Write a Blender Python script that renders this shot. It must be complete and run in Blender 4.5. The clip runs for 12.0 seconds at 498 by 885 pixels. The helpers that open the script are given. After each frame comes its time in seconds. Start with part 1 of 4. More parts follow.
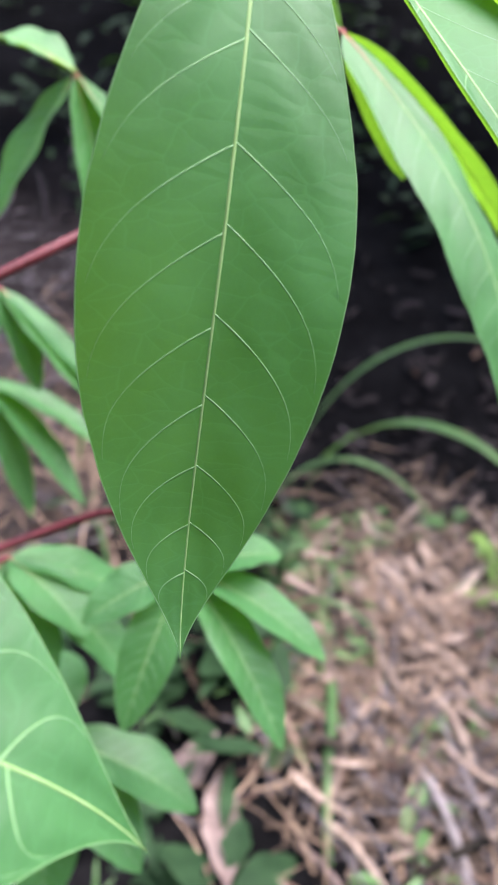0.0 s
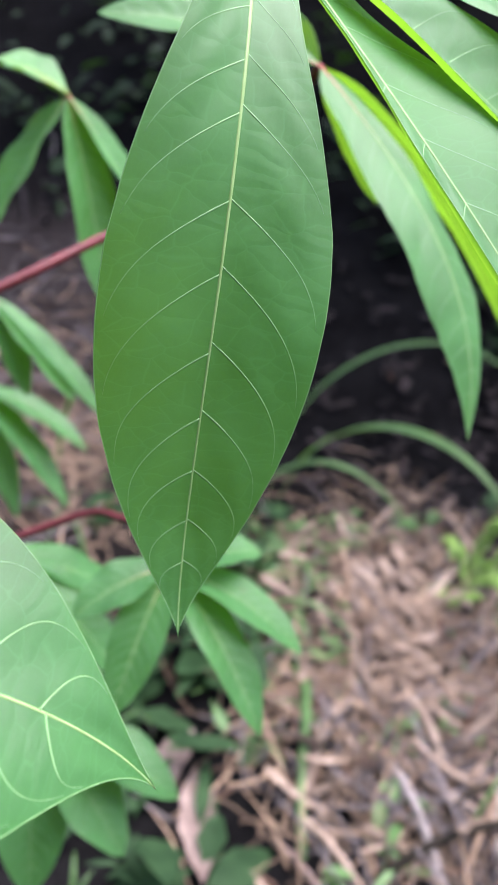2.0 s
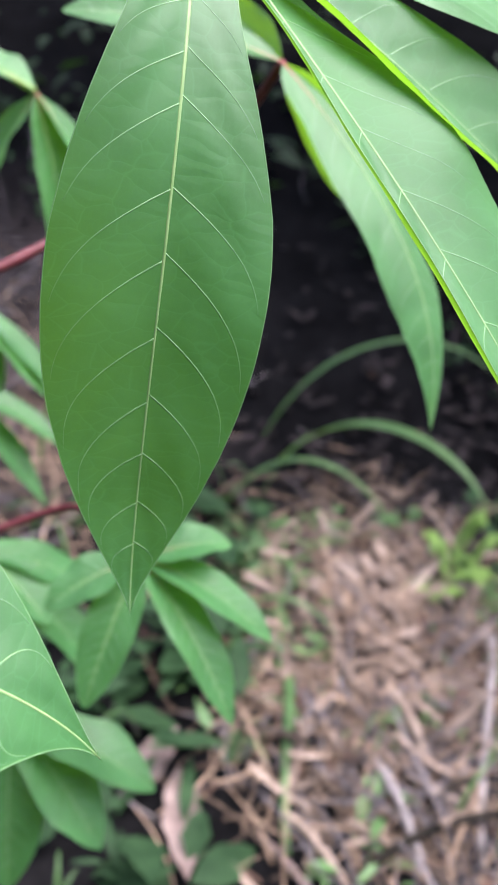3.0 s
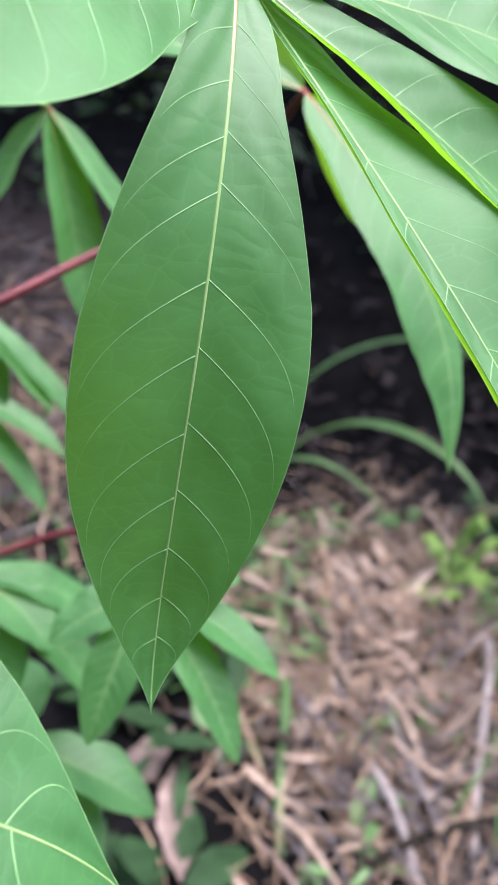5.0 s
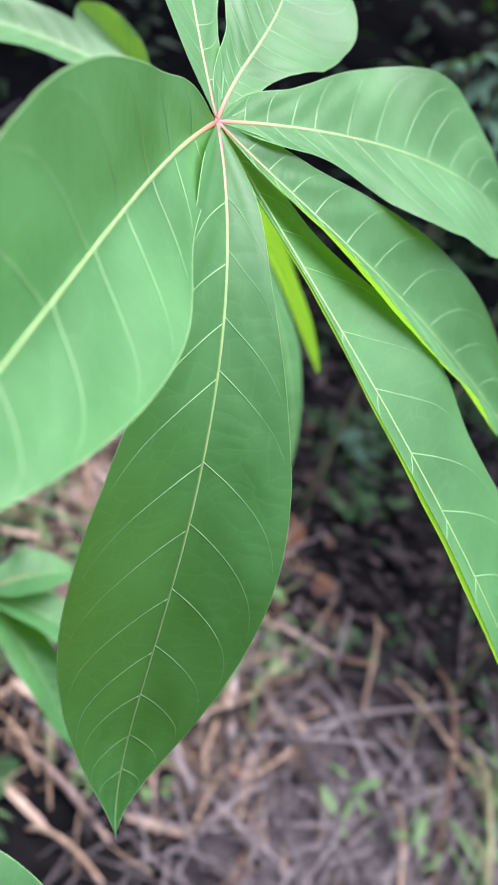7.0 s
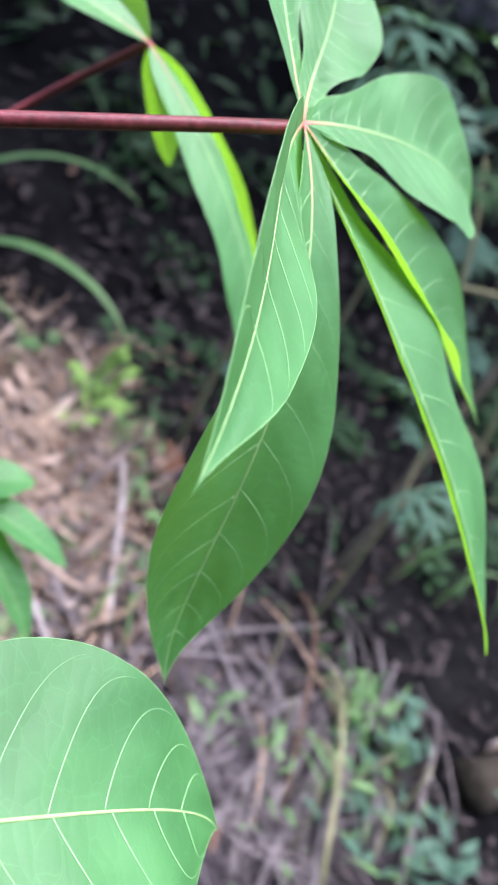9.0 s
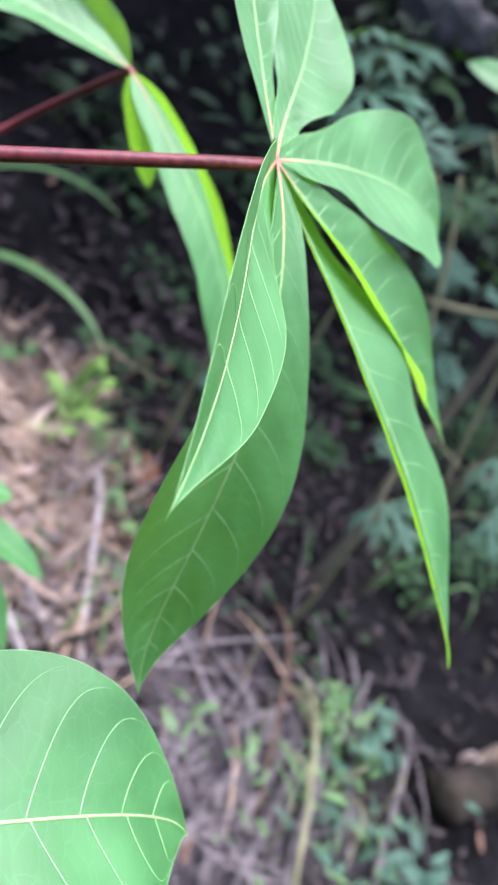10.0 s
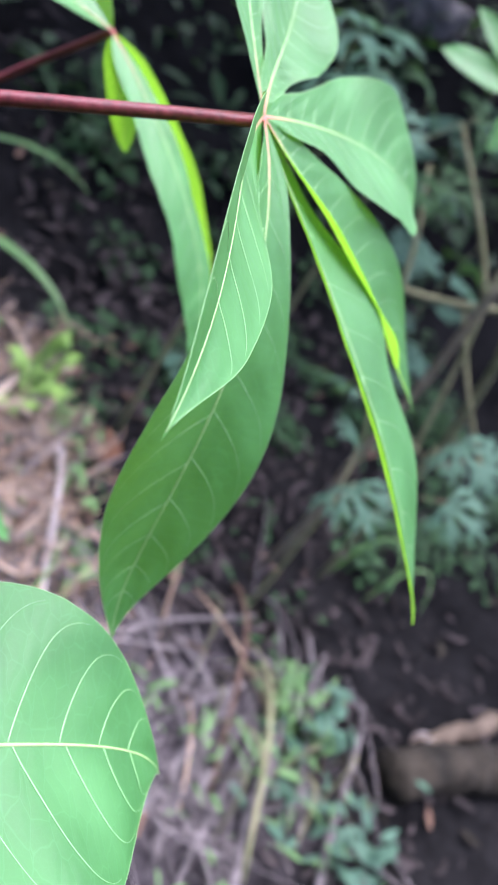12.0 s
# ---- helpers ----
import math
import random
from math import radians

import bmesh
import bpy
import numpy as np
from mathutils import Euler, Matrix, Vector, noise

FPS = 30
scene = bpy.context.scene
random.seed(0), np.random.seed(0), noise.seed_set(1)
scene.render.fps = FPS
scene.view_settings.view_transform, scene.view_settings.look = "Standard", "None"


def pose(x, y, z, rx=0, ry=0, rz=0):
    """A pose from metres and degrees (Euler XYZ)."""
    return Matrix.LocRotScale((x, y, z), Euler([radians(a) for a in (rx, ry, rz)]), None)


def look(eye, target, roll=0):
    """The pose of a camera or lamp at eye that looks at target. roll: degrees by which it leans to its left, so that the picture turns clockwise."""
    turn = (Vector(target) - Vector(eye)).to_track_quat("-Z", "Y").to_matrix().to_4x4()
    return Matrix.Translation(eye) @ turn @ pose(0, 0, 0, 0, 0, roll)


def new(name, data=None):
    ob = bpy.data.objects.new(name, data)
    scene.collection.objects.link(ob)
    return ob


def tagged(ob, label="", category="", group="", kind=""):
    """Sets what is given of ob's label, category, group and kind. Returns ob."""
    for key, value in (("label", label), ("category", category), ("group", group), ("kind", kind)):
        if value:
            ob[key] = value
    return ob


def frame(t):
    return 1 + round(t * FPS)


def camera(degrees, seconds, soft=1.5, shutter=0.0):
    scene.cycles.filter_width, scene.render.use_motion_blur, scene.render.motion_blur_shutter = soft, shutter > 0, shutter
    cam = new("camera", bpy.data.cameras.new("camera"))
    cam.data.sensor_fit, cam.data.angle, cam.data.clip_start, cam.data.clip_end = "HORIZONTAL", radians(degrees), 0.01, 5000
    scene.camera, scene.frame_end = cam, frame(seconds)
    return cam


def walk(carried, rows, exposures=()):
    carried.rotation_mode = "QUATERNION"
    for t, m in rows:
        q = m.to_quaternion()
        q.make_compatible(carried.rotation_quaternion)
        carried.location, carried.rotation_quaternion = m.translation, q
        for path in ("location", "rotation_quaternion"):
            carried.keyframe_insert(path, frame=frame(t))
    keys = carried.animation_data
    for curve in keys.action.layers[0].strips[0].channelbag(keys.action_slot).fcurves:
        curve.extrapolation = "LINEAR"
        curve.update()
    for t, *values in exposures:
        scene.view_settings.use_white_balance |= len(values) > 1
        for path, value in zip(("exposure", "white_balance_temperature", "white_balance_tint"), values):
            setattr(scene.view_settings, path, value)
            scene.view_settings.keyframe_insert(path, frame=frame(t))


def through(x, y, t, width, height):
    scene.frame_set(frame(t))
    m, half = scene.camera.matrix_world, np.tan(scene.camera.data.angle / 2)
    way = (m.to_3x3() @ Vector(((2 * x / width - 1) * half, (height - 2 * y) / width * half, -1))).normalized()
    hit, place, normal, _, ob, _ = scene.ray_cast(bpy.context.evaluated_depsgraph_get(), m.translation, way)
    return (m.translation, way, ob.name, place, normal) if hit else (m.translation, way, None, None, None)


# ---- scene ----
cam = camera(30.22, 12.0)

PATH = [
    (0.0, (-0.0132, 0.0814, 1.1633), (-0.0609, 1.7591, 0.0757), 6.81),
    (0.5, (-0.0148, 0.0732, 1.1682), (-0.0407, 1.7608, 0.0951), 6.47),
    (1.0, (-0.0155, 0.0711, 1.1678), (-0.0402, 1.7533, 0.0863), 7.39),
    (1.2, (-0.0168, 0.0677, 1.1701), (-0.0214, 1.7538, 0.0944), 7.31),
    (1.5, (-0.0180, 0.0687, 1.1721), (-0.0378, 1.7490, 0.0875), 8.04),
    (2.0, (-0.0155, 0.0593, 1.1787), (-0.0124, 1.7435, 0.1001), 8.13),
    (2.5, (-0.0072, 0.0513, 1.1792), (0.0261, 1.7417, 0.1109), 7.78),
    (4.5, (-0.0109, 0.0701, 1.1825), (0.0202, 1.7329, 0.0716), 9.26),
    (5.0, (-0.0169, 0.0722, 1.1918), (0.0279, 1.7433, 0.0938), 9.48),
    (5.5, (-0.0326, 0.0809, 1.2051), (0.0693, 1.7498, 0.1076), 8.77),
    (6.0, (-0.0427, 0.0856, 1.2057), (0.2306, 1.7303, 0.1011), 11.52),
    (6.5, (-0.0539, 0.0956, 1.2116), (0.4807, 1.6436, 0.0636), 17.27),
    (7.0, (-0.0705, 0.1020, 1.2282), (0.5653, 1.5863, 0.0481), 21.75),
    (8.8, (-0.1216, 0.0766, 1.2427), (0.7953, 1.3969, 0.0527), 31.84),
    (9.0, (-0.1300, 0.0757, 1.2409), (0.8038, 1.3937, 0.0614), 32.39),
    (9.5, (-0.1263, 0.0697, 1.2508), (0.8293, 1.3842, 0.0852), 32.85),
    (10.0, (-0.1344, 0.0705, 1.2493), (0.8393, 1.3931, 0.1079), 33.56),
    (10.5, (-0.1467, 0.0727, 1.2570), (0.8723, 1.3796, 0.1373), 33.73),
    (10.6, (-0.1490, 0.0749, 1.2698), (0.8662, 1.3644, 0.1267), 33.68),
    (11.0, (-0.1383, 0.0679, 1.2512), (0.9268, 1.3483, 0.1438), 35.42),
    (11.5, (-0.1432, 0.0654, 1.2399), (0.9263, 1.3310, 0.1199), 37.74),
    (12.0, (-0.1395, 0.0621, 1.2443), (0.9120, 1.3397, 0.1208), 36.86),
]
# the clip's camera opens up a little as it turns to the darker side
EXPOSURES = [(0.0, 1.56, 6400, 25), (5.0, 1.44, 6350, 24), (7.0, 1.46, 6300, 25), (9.0, 1.70, 6100, 25), (12.0, 1.78, 6000, 27)]
walk(cam, [(t, look(eye, target, roll)) for t, eye, target, roll in PATH], EXPOSURES)

cam.data.dof.use_dof = True
cam.data.dof.focus_distance = 0.168
cam.data.dof.aperture_fstop = 31.0

# ---- world and light: bright open shade under a thinly clouded sky ----
SUN_EL, SUN_AZ = radians(68), radians(45)
world = bpy.data.worlds.new("sky")
scene.world = world
world.use_nodes = True
wn = world.node_tree.nodes
wl = world.node_tree.links
sky = wn.new("ShaderNodeTexSky")
sky.sky_type, sky.sun_disc = "NISHITA", False
sky.sun_elevation, sky.sun_rotation = SUN_EL, SUN_AZ
sky.dust_density, sky.air_density = 3.0, 1.0
wl.new(sky.outputs["Color"], wn["Background"].inputs["Color"])
wn["Background"].inputs["Strength"].default_value = 0.095

sun_data = bpy.data.lights.new("sun", "SUN")
sun_data.energy, sun_data.angle, sun_data.color = 5.0, radians(75), (0.99, 0.99, 0.985)
sun = new("sun", sun_data)
sun_dir = Vector((math.sin(SUN_AZ) * math.cos(SUN_EL), math.cos(SUN_AZ) * math.cos(SUN_EL), math.sin(SUN_EL)))
sun.matrix_world = look(sun_dir * 20, (0, 0, 0))


# ---- materials ----
def material(name):
    m = bpy.data.materials.new(name)
    m.use_nodes = True
    nt = m.node_tree
    return m, nt, nt.nodes["Principled BSDF"], nt.nodes["Material Output"]


def ramp(nt, fac, stops):
    r = nt.nodes.new("ShaderNodeValToRGB")
    e = r.color_ramp.elements
    while len(e) < len(stops):
        e.new(0.5)
    for el, (p, c) in zip(e, stops):
        el.position, el.color = p, (*c, 1)
    nt.links.new(fac, r.inputs["Fac"])
    return r.outputs["Color"]


def tex(nt, kind, scale, coord=None, **kw):
    n = nt.nodes.new(kind)
    n.inputs["Scale"].default_value = scale
    for k, v in kw.items():
        n.inputs[k].default_value = v
    if coord is not None:
        nt.links.new(coord, n.inputs["Vector"])
    return n


def mix(nt, a, b, fac, mode="MIX"):
    n = nt.nodes.new("ShaderNodeMix")
    n.data_type, n.blend_type = "RGBA", mode
    for sock, v in ((n.inputs[6], a), (n.inputs[7], b), (n.inputs[0], fac)):
        if hasattr(v, "is_output"):
            nt.links.new(v, sock)
        elif isinstance(v, tuple):
            sock.default_value = (*v, 1)
        else:
            sock.default_value = v
    return n.outputs[2]


def bump(nt, bsdf, height, strength, dist):
    b = nt.nodes.new("ShaderNodeBump")
    b.inputs["Strength"].default_value, b.inputs["Distance"].default_value = strength, dist
    nt.links.new(height, b.inputs["Height"])
    nt.links.new(b.outputs["Normal"], bsdf.inputs["Normal"])
    return b


def leaf_material(name, dark, light, glow, rough=0.4, through=0.3, net=0.25, spec=0.7, sheen=0.04):
    """A leaf blade: fine net of veins over mottled green, with light shining through it."""
    m, nt, p, out = material(name)
    uv = nt.nodes.new("ShaderNodeUVMap").outputs["UV"]
    info = nt.nodes.new("ShaderNodeObjectInfo")
    big = tex(nt, "ShaderNodeTexNoise", 38.0, uv, Detail=4.0)
    fine = tex(nt, "ShaderNodeTexNoise", 900.0, uv, Detail=3.0)
    warp = nt.nodes.new("ShaderNodeVectorMath")
    warp.operation = "MULTIPLY_ADD"
    wob = tex(nt, "ShaderNodeTexNoise", 180.0, uv, Detail=2.0)
    nt.links.new(wob.outputs["Color"], warp.inputs[0])
    warp.inputs[1].default_value = (0.0025, 0.0025, 0.0)
    nt.links.new(uv, warp.inputs[2])
    ladder = nt.nodes.new("ShaderNodeMapping")
    ladder.inputs["Scale"].default_value = (0.5, 1.0, 1.0)
    nt.links.new(warp.outputs["Vector"], ladder.inputs["Vector"])
    cells = tex(nt, "ShaderNodeTexVoronoi", 260.0, ladder.outputs["Vector"])
    cells.feature = "DISTANCE_TO_EDGE"
    small = tex(nt, "ShaderNodeTexVoronoi", 900.0, warp.outputs["Vector"])
    small.feature = "DISTANCE_TO_EDGE"
    base = ramp(nt, big.outputs["Fac"], [(0.3, dark), (0.7, light)])
    base = mix(nt, base, tuple(min(1, c * 1.5 + 0.008) for c in light),
               ramp(nt, cells.outputs["Distance"], [(0.0, (net,) * 3), (0.012, (net * 0.7,) * 3), (0.036, (0, 0, 0))]))
    base = mix(nt, base, tuple(min(1, c * 1.3) for c in light),
               ramp(nt, small.outputs["Distance"], [(0.0, (net * 0.5,) * 3), (0.09, (0, 0, 0))]))
    speck = ramp(nt, tex(nt, "ShaderNodeTexVoronoi", 260.0, uv).outputs["Distance"], [(0.0, (0.5,) * 3), (0.07, (0, 0, 0))])
    base = mix(nt, base, (0.55, 0.62, 0.5), mix(nt, (0, 0, 0), speck, ramp(nt, wob.outputs["Fac"], [(0.62, (0, 0, 0)), (0.7, (0.7,) * 3)])))
    sore = tex(nt, "ShaderNodeTexVoronoi", 75.0, warp.outputs["Vector"])
    chance = nt.nodes.new("ShaderNodeSeparateColor")
    nt.links.new(sore.outputs["Color"], chance.inputs["Color"])
    base = mix(nt, base, (0.10, 0.075, 0.03), mix(nt, (0, 0, 0), ramp(nt, sore.outputs["Distance"], [(0.03, (0.8,) * 3), (0.075, (0, 0, 0))]),
                                                 ramp(nt, chance.outputs["Red"], [(0.93, (0, 0, 0)), (0.94, (1, 1, 1))])))
    hue = nt.nodes.new("ShaderNodeHueSaturation")
    rng = nt.nodes.new("ShaderNodeMapRange")
    rng.inputs["To Min"].default_value, rng.inputs["To Max"].default_value = 0.88, 1.14
    nt.links.new(info.outputs["Random"], rng.inputs["Value"])
    nt.links.new(rng.outputs["Result"], hue.inputs["Value"])
    nt.links.new(base, hue.inputs["Color"])
    nt.links.new(hue.outputs["Color"], p.inputs["Base Color"])
    rr = nt.nodes.new("ShaderNodeMapRange")
    rr.inputs["To Min"].default_value, rr.inputs["To Max"].default_value = rough - 0.07, rough + 0.12
    nt.links.new(big.outputs["Fac"], rr.inputs["Value"])
    nt.links.new(rr.outputs["Result"], p.inputs["Roughness"])
    p.inputs["Specular IOR Level"].default_value = spec
    p.inputs["Sheen Weight"].default_value, p.inputs["Sheen Roughness"].default_value = sheen, 0.45
    hgt = nt.nodes.new("ShaderNodeMath")
    hgt.operation = "MULTIPLY_ADD"
    hgt.inputs[1].default_value = 0.25
    nt.links.new(fine.outputs["Fac"], hgt.inputs[0])
    nt.links.new(ramp(nt, cells.outputs["Distance"], [(0.0, (0, 0, 0)), (0.3, (1, 1, 1))]), hgt.inputs[2])
    bump(nt, p, hgt.outputs[0], 0.22, 0.0002)
    tr = nt.nodes.new("ShaderNodeBsdfTranslucent")
    nt.links.new(mix(nt, glow, base, 0.15), tr.inputs["Color"])
    mx = nt.nodes.new("ShaderNodeMixShader")
    mx.inputs[0].default_value = through
    nt.links.new(p.outputs[0], mx.inputs[1])
    nt.links.new(tr.outputs[0], mx.inputs[2])
    nt.links.new(mx.outputs[0], out.inputs["Surface"])
    return m


def plain(name, dark, light, scale, rough, spec=0.3, grain=0.0006, coord="Object", stretch=None, spread=(0.55, 1.35)):
    """Two-scale mottled surface with relief, at real size."""
    m, nt, p, out = material(name)
    tc = nt.nodes.new("ShaderNodeTexCoord").outputs[coord]
    if stretch:
        mp = nt.nodes.new("ShaderNodeMapping")
        mp.inputs["Scale"].default_value = stretch
        nt.links.new(tc, mp.inputs["Vector"])
        tc = mp.outputs["Vector"]
    a = tex(nt, "ShaderNodeTexNoise", scale, tc, Detail=5.0)
    b = tex(nt, "ShaderNodeTexNoise", scale * 9, tc, Detail=4.0)
    col = ramp(nt, a.outputs["Fac"], [(0.3, dark), (0.7, light)])
    col = mix(nt, col, ramp(nt, b.outputs["Fac"], [(0.3, (0.45,) * 3), (0.7, (1.35,) * 3)]), 0.7, "MULTIPLY")
    rnd = nt.nodes.new("ShaderNodeObjectInfo").outputs["Random"]
    isl = nt.nodes.new("ShaderNodeNewGeometry").outputs["Random Per Island"]
    col = mix(nt, col, ramp(nt, isl, [(0.0, (spread[0],) * 3), (1.0, (spread[1],) * 3)]), 0.9, "MULTIPLY")
    col = mix(nt, col, ramp(nt, rnd, [(0.0, (0.8,) * 3), (1.0, (1.15,) * 3)]), 1.0, "MULTIPLY")
    nt.links.new(col, p.inputs["Base Color"])
    p.inputs["Roughness"].default_value = rough
    p.inputs["Specular IOR Level"].default_value = spec
    bump(nt, p, b.outputs["Fac"], 0.6, grain)
    return m


def vein_material(name, dark, light, flush=1.0):
    """Pale yellow-green ribs, those at the stalk flushed pink."""
    m, nt, p, out = material(name)
    uv = nt.nodes.new("ShaderNodeUVMap").outputs["UV"]
    sep = nt.nodes.new("ShaderNodeSeparateXYZ")
    nt.links.new(uv, sep.inputs[0])
    n = tex(nt, "ShaderNodeTexNoise", 300.0, uv, Detail=3.0)
    green = ramp(nt, n.outputs["Fac"], [(0.3, dark), (0.7, light)])
    far = ramp(nt, sep.outputs["Y"], [(0.0, (0.50, 0.12, 0.12)), (0.011, (0.48, 0.22, 0.15)), (0.026, light), (1.0, dark)])
    col = mix(nt, green, far, ramp(nt, sep.outputs["Y"], [(0.0, (flush,) * 3), (0.018, (0.6 * flush,) * 3), (0.034, (0.2 * flush,) * 3)]))
    nt.links.new(col, p.inputs["Base Color"])
    p.inputs["Roughness"].default_value = 0.45
    bump(nt, p, n.outputs["Fac"], 0.3, 0.0002)
    tr = nt.nodes.new("ShaderNodeBsdfTranslucent")
    tr.inputs["Color"].default_value = (0.5, 0.7, 0.12, 1)
    mx = nt.nodes.new("ShaderNodeMixShader")
    mx.inputs[0].default_value = 0.2
    nt.links.new(p.outputs[0], mx.inputs[1])
    nt.links.new(tr.outputs[0], mx.inputs[2])
    nt.links.new(mx.outputs[0], out.inputs["Surface"])
    return m


LEAF = leaf_material("cassava_leaf_blade", (0.026, 0.122, 0.032), (0.058, 0.210, 0.066), (0.38, 0.85, 0.03), rough=0.46, through=0.29, net=0.21, spec=0.55, sheen=0.0)
WEED = leaf_material("weed_leaf", (0.050, 0.125, 0.085), (0.088, 0.180, 0.122), (0.14, 0.32, 0.05), rough=0.6, through=0.22, net=0.1, spec=0.3, sheen=0.0)
LIME = leaf_material("lime_weed_leaf", (0.15, 0.30, 0.05), (0.26, 0.44, 0.09), (0.3, 0.55, 0.08), rough=0.5, through=0.3, net=0.1)
# darker copy of the weed leaf: shade is put into its colour
SHADE_WEED = leaf_material("shade_toned_weed_leaf", (0.018, 0.052, 0.020), (0.045, 0.105, 0.042), (0.1, 0.25, 0.03), rough=0.6, through=0.2, net=0.05, spec=0.2, sheen=0.0)
GRASS = leaf_material("grass_blade", (0.07, 0.17, 0.05), (0.12, 0.26, 0.08), (0.25, 0.5, 0.05), rough=0.5, through=0.25, net=0.05)
VEIN = vein_material("leaf_midrib", (0.22, 0.40, 0.13), (0.32, 0.49, 0.20))
FINE_VEIN = vein_material("leaf_side_vein", (0.15, 0.34, 0.12), (0.22, 0.43, 0.18), 0.0)
PETIOLE = plain("red_leaf_stalk", (0.10, 0.013, 0.020), (0.165, 0.026, 0.034), 60.0, 0.5, 0.4, 0.0003)
GREEN_STALK = plain("lime_leaf_stalk", (0.16, 0.28, 0.06), (0.25, 0.40, 0.10), 60.0, 0.5, 0.35, 0.0003)
BARK = plain("cassava_bark", (0.16, 0.13, 0.09), (0.30, 0.26, 0.19), 30.0, 0.8, 0.2, 0.002)
TWIG = plain("green_brown_twig", (0.15, 0.16, 0.08), (0.27, 0.26, 0.15), 25.0, 0.7, 0.25, 0.0008)
# near-black soil: the shade over the ground is partly put into this colour
SOIL = plain("shade_darkened_soil", (0.003, 0.003, 0.0034), (0.014, 0.0135, 0.014), 5.0, 1.0, 0.04, 0.012)
def dry_patch(m, x, y, radius, colour):
    """A paler, drier stretch of soil with a ragged edge."""
    nt = m.node_tree
    p = nt.nodes["Principled BSDF"]
    old = p.inputs["Base Color"].links[0].from_socket
    tc = nt.nodes.new("ShaderNodeTexCoord").outputs["Object"]
    d = nt.nodes.new("ShaderNodeVectorMath")
    d.operation = "DISTANCE"
    nt.links.new(tc, d.inputs[0])
    d.inputs[1].default_value = (x, y, 0.0)
    n = tex(nt, "ShaderNodeTexNoise", 6.0, tc, Detail=5.0)
    add = nt.nodes.new("ShaderNodeMath")
    add.operation = "MULTIPLY_ADD"
    add.inputs[1].default_value = 0.35
    nt.links.new(n.outputs["Fac"], add.inputs[0])
    nt.links.new(d.outputs["Value"], add.inputs[2])
    fac = ramp(nt, add.outputs[0], [(radius * 0.75, (0.85,) * 3), (radius * 1.35, (0, 0, 0))])
    grain = ramp(nt, tex(nt, "ShaderNodeTexNoise", 55.0, tc, Detail=5.0).outputs["Fac"], [(0.3, tuple(v * 0.35 for v in colour)), (0.7, colour)])
    nt.links.new(mix(nt, old, grain, fac), p.inputs["Base Color"])


dry_patch(SOIL, 0.62, 0.72, 0.40, (0.14, 0.122, 0.135))
dry_patch(SOIL, -0.45, 1.80, 0.48, (0.10, 0.082, 0.074))
dry_patch(SOIL, 0.33, 1.22, 0.26, (0.03, 0.024, 0.02))
dry_patch(SOIL, -0.60, 2.30, 0.62, (0.085, 0.070, 0.066))
STRAW = plain("dry_straw", (0.21, 0.14, 0.095), (0.58, 0.42, 0.30), 12.0, 0.75, 0.25, 0.0008, spread=(0.03, 1.7))
STALK = plain("dry_grey_stalk", (0.10, 0.088, 0.09), (0.26, 0.228, 0.23), 14.0, 0.75, 0.25, 0.0008, spread=(0.1, 1.5))
HUSK = plain("pale_dry_husk", (0.28, 0.20, 0.15), (0.58, 0.45, 0.36), 25.0, 0.7, 0.25, 0.001, spread=(0.12, 1.35))
PALE = plain("pale_grey_stalk", (0.24, 0.21, 0.205), (0.42, 0.375, 0.36), 14.0, 0.75, 0.25, 0.0008)
DEAD = plain("dead_brown_leaf", (0.09, 0.052, 0.036), (0.21, 0.13, 0.095), 30.0, 0.7, 0.25, 0.001)
ROCK = plain("mauve_grey_stone", (0.16, 0.14, 0.14), (0.34, 0.30, 0.30), 6.0, 0.9, 0.2, 0.006)
RUST = plain("rusty_dead_leaf", (0.06, 0.025, 0.014), (0.12, 0.055, 0.03), 30.0, 0.7, 0.25, 0.001)
PINK = plain("dry_pink_leaf", (0.17, 0.12, 0.105), (0.33, 0.25, 0.22), 25.0, 0.7, 0.25, 0.001)
MULCH = plain("mauve_leaf_litter", (0.022, 0.018, 0.018), (0.085, 0.068, 0.067), 22.0, 0.85, 0.2, 0.001, spread=(0.15, 1.6))
LOGWOOD = plain("weathered_log_bark", (0.006, 0.0055, 0.004), (0.034, 0.028, 0.02), 14.0, 0.85, 0.2, 0.004)
BRANCH = plain("brown_branch_bark", (0.05, 0.038, 0.028), (0.13, 0.10, 0.075), 16.0, 0.85, 0.2, 0.003)
WOOD = plain("dead_wood", (0.010, 0.009, 0.007), (0.05, 0.042, 0.03), 10.0, 0.85, 0.2, 0.003)


# ---- helpers for things and parts ----
def mesh_from(name, verts, faces, mats, uvs=None, smooth=True):
    me = bpy.data.meshes.new(name)
    me.from_pydata([tuple(map(float, v)) for v in verts], [], faces)
    for m in mats if isinstance(mats, (list, tuple)) else [mats]:
        me.materials.append(m)
    if uvs is not None:
        layer = me.uv_layers.new(name="UVMap")
        idx = np.empty(len(me.loops), dtype=np.int32)
        me.loops.foreach_get("vertex_index", idx)
        layer.data.foreach_set("uv", np.asarray(uvs, dtype=np.float32)[idx].ravel())
    if smooth:
        me.polygons.foreach_set("use_smooth", [True] * len(me.polygons))
    me.update()
    return me


def part(name, me, parent, label=""):
    ob = new(name, me)
    ob.parent = parent
    if label:
        tagged(ob, label)
    return ob


def thing(name, at, label, category, group="", kind=""):
    ob = new(name)
    ob.empty_display_size = 0.02
    ob.location = at
    return tagged(ob, label, category, group, kind)


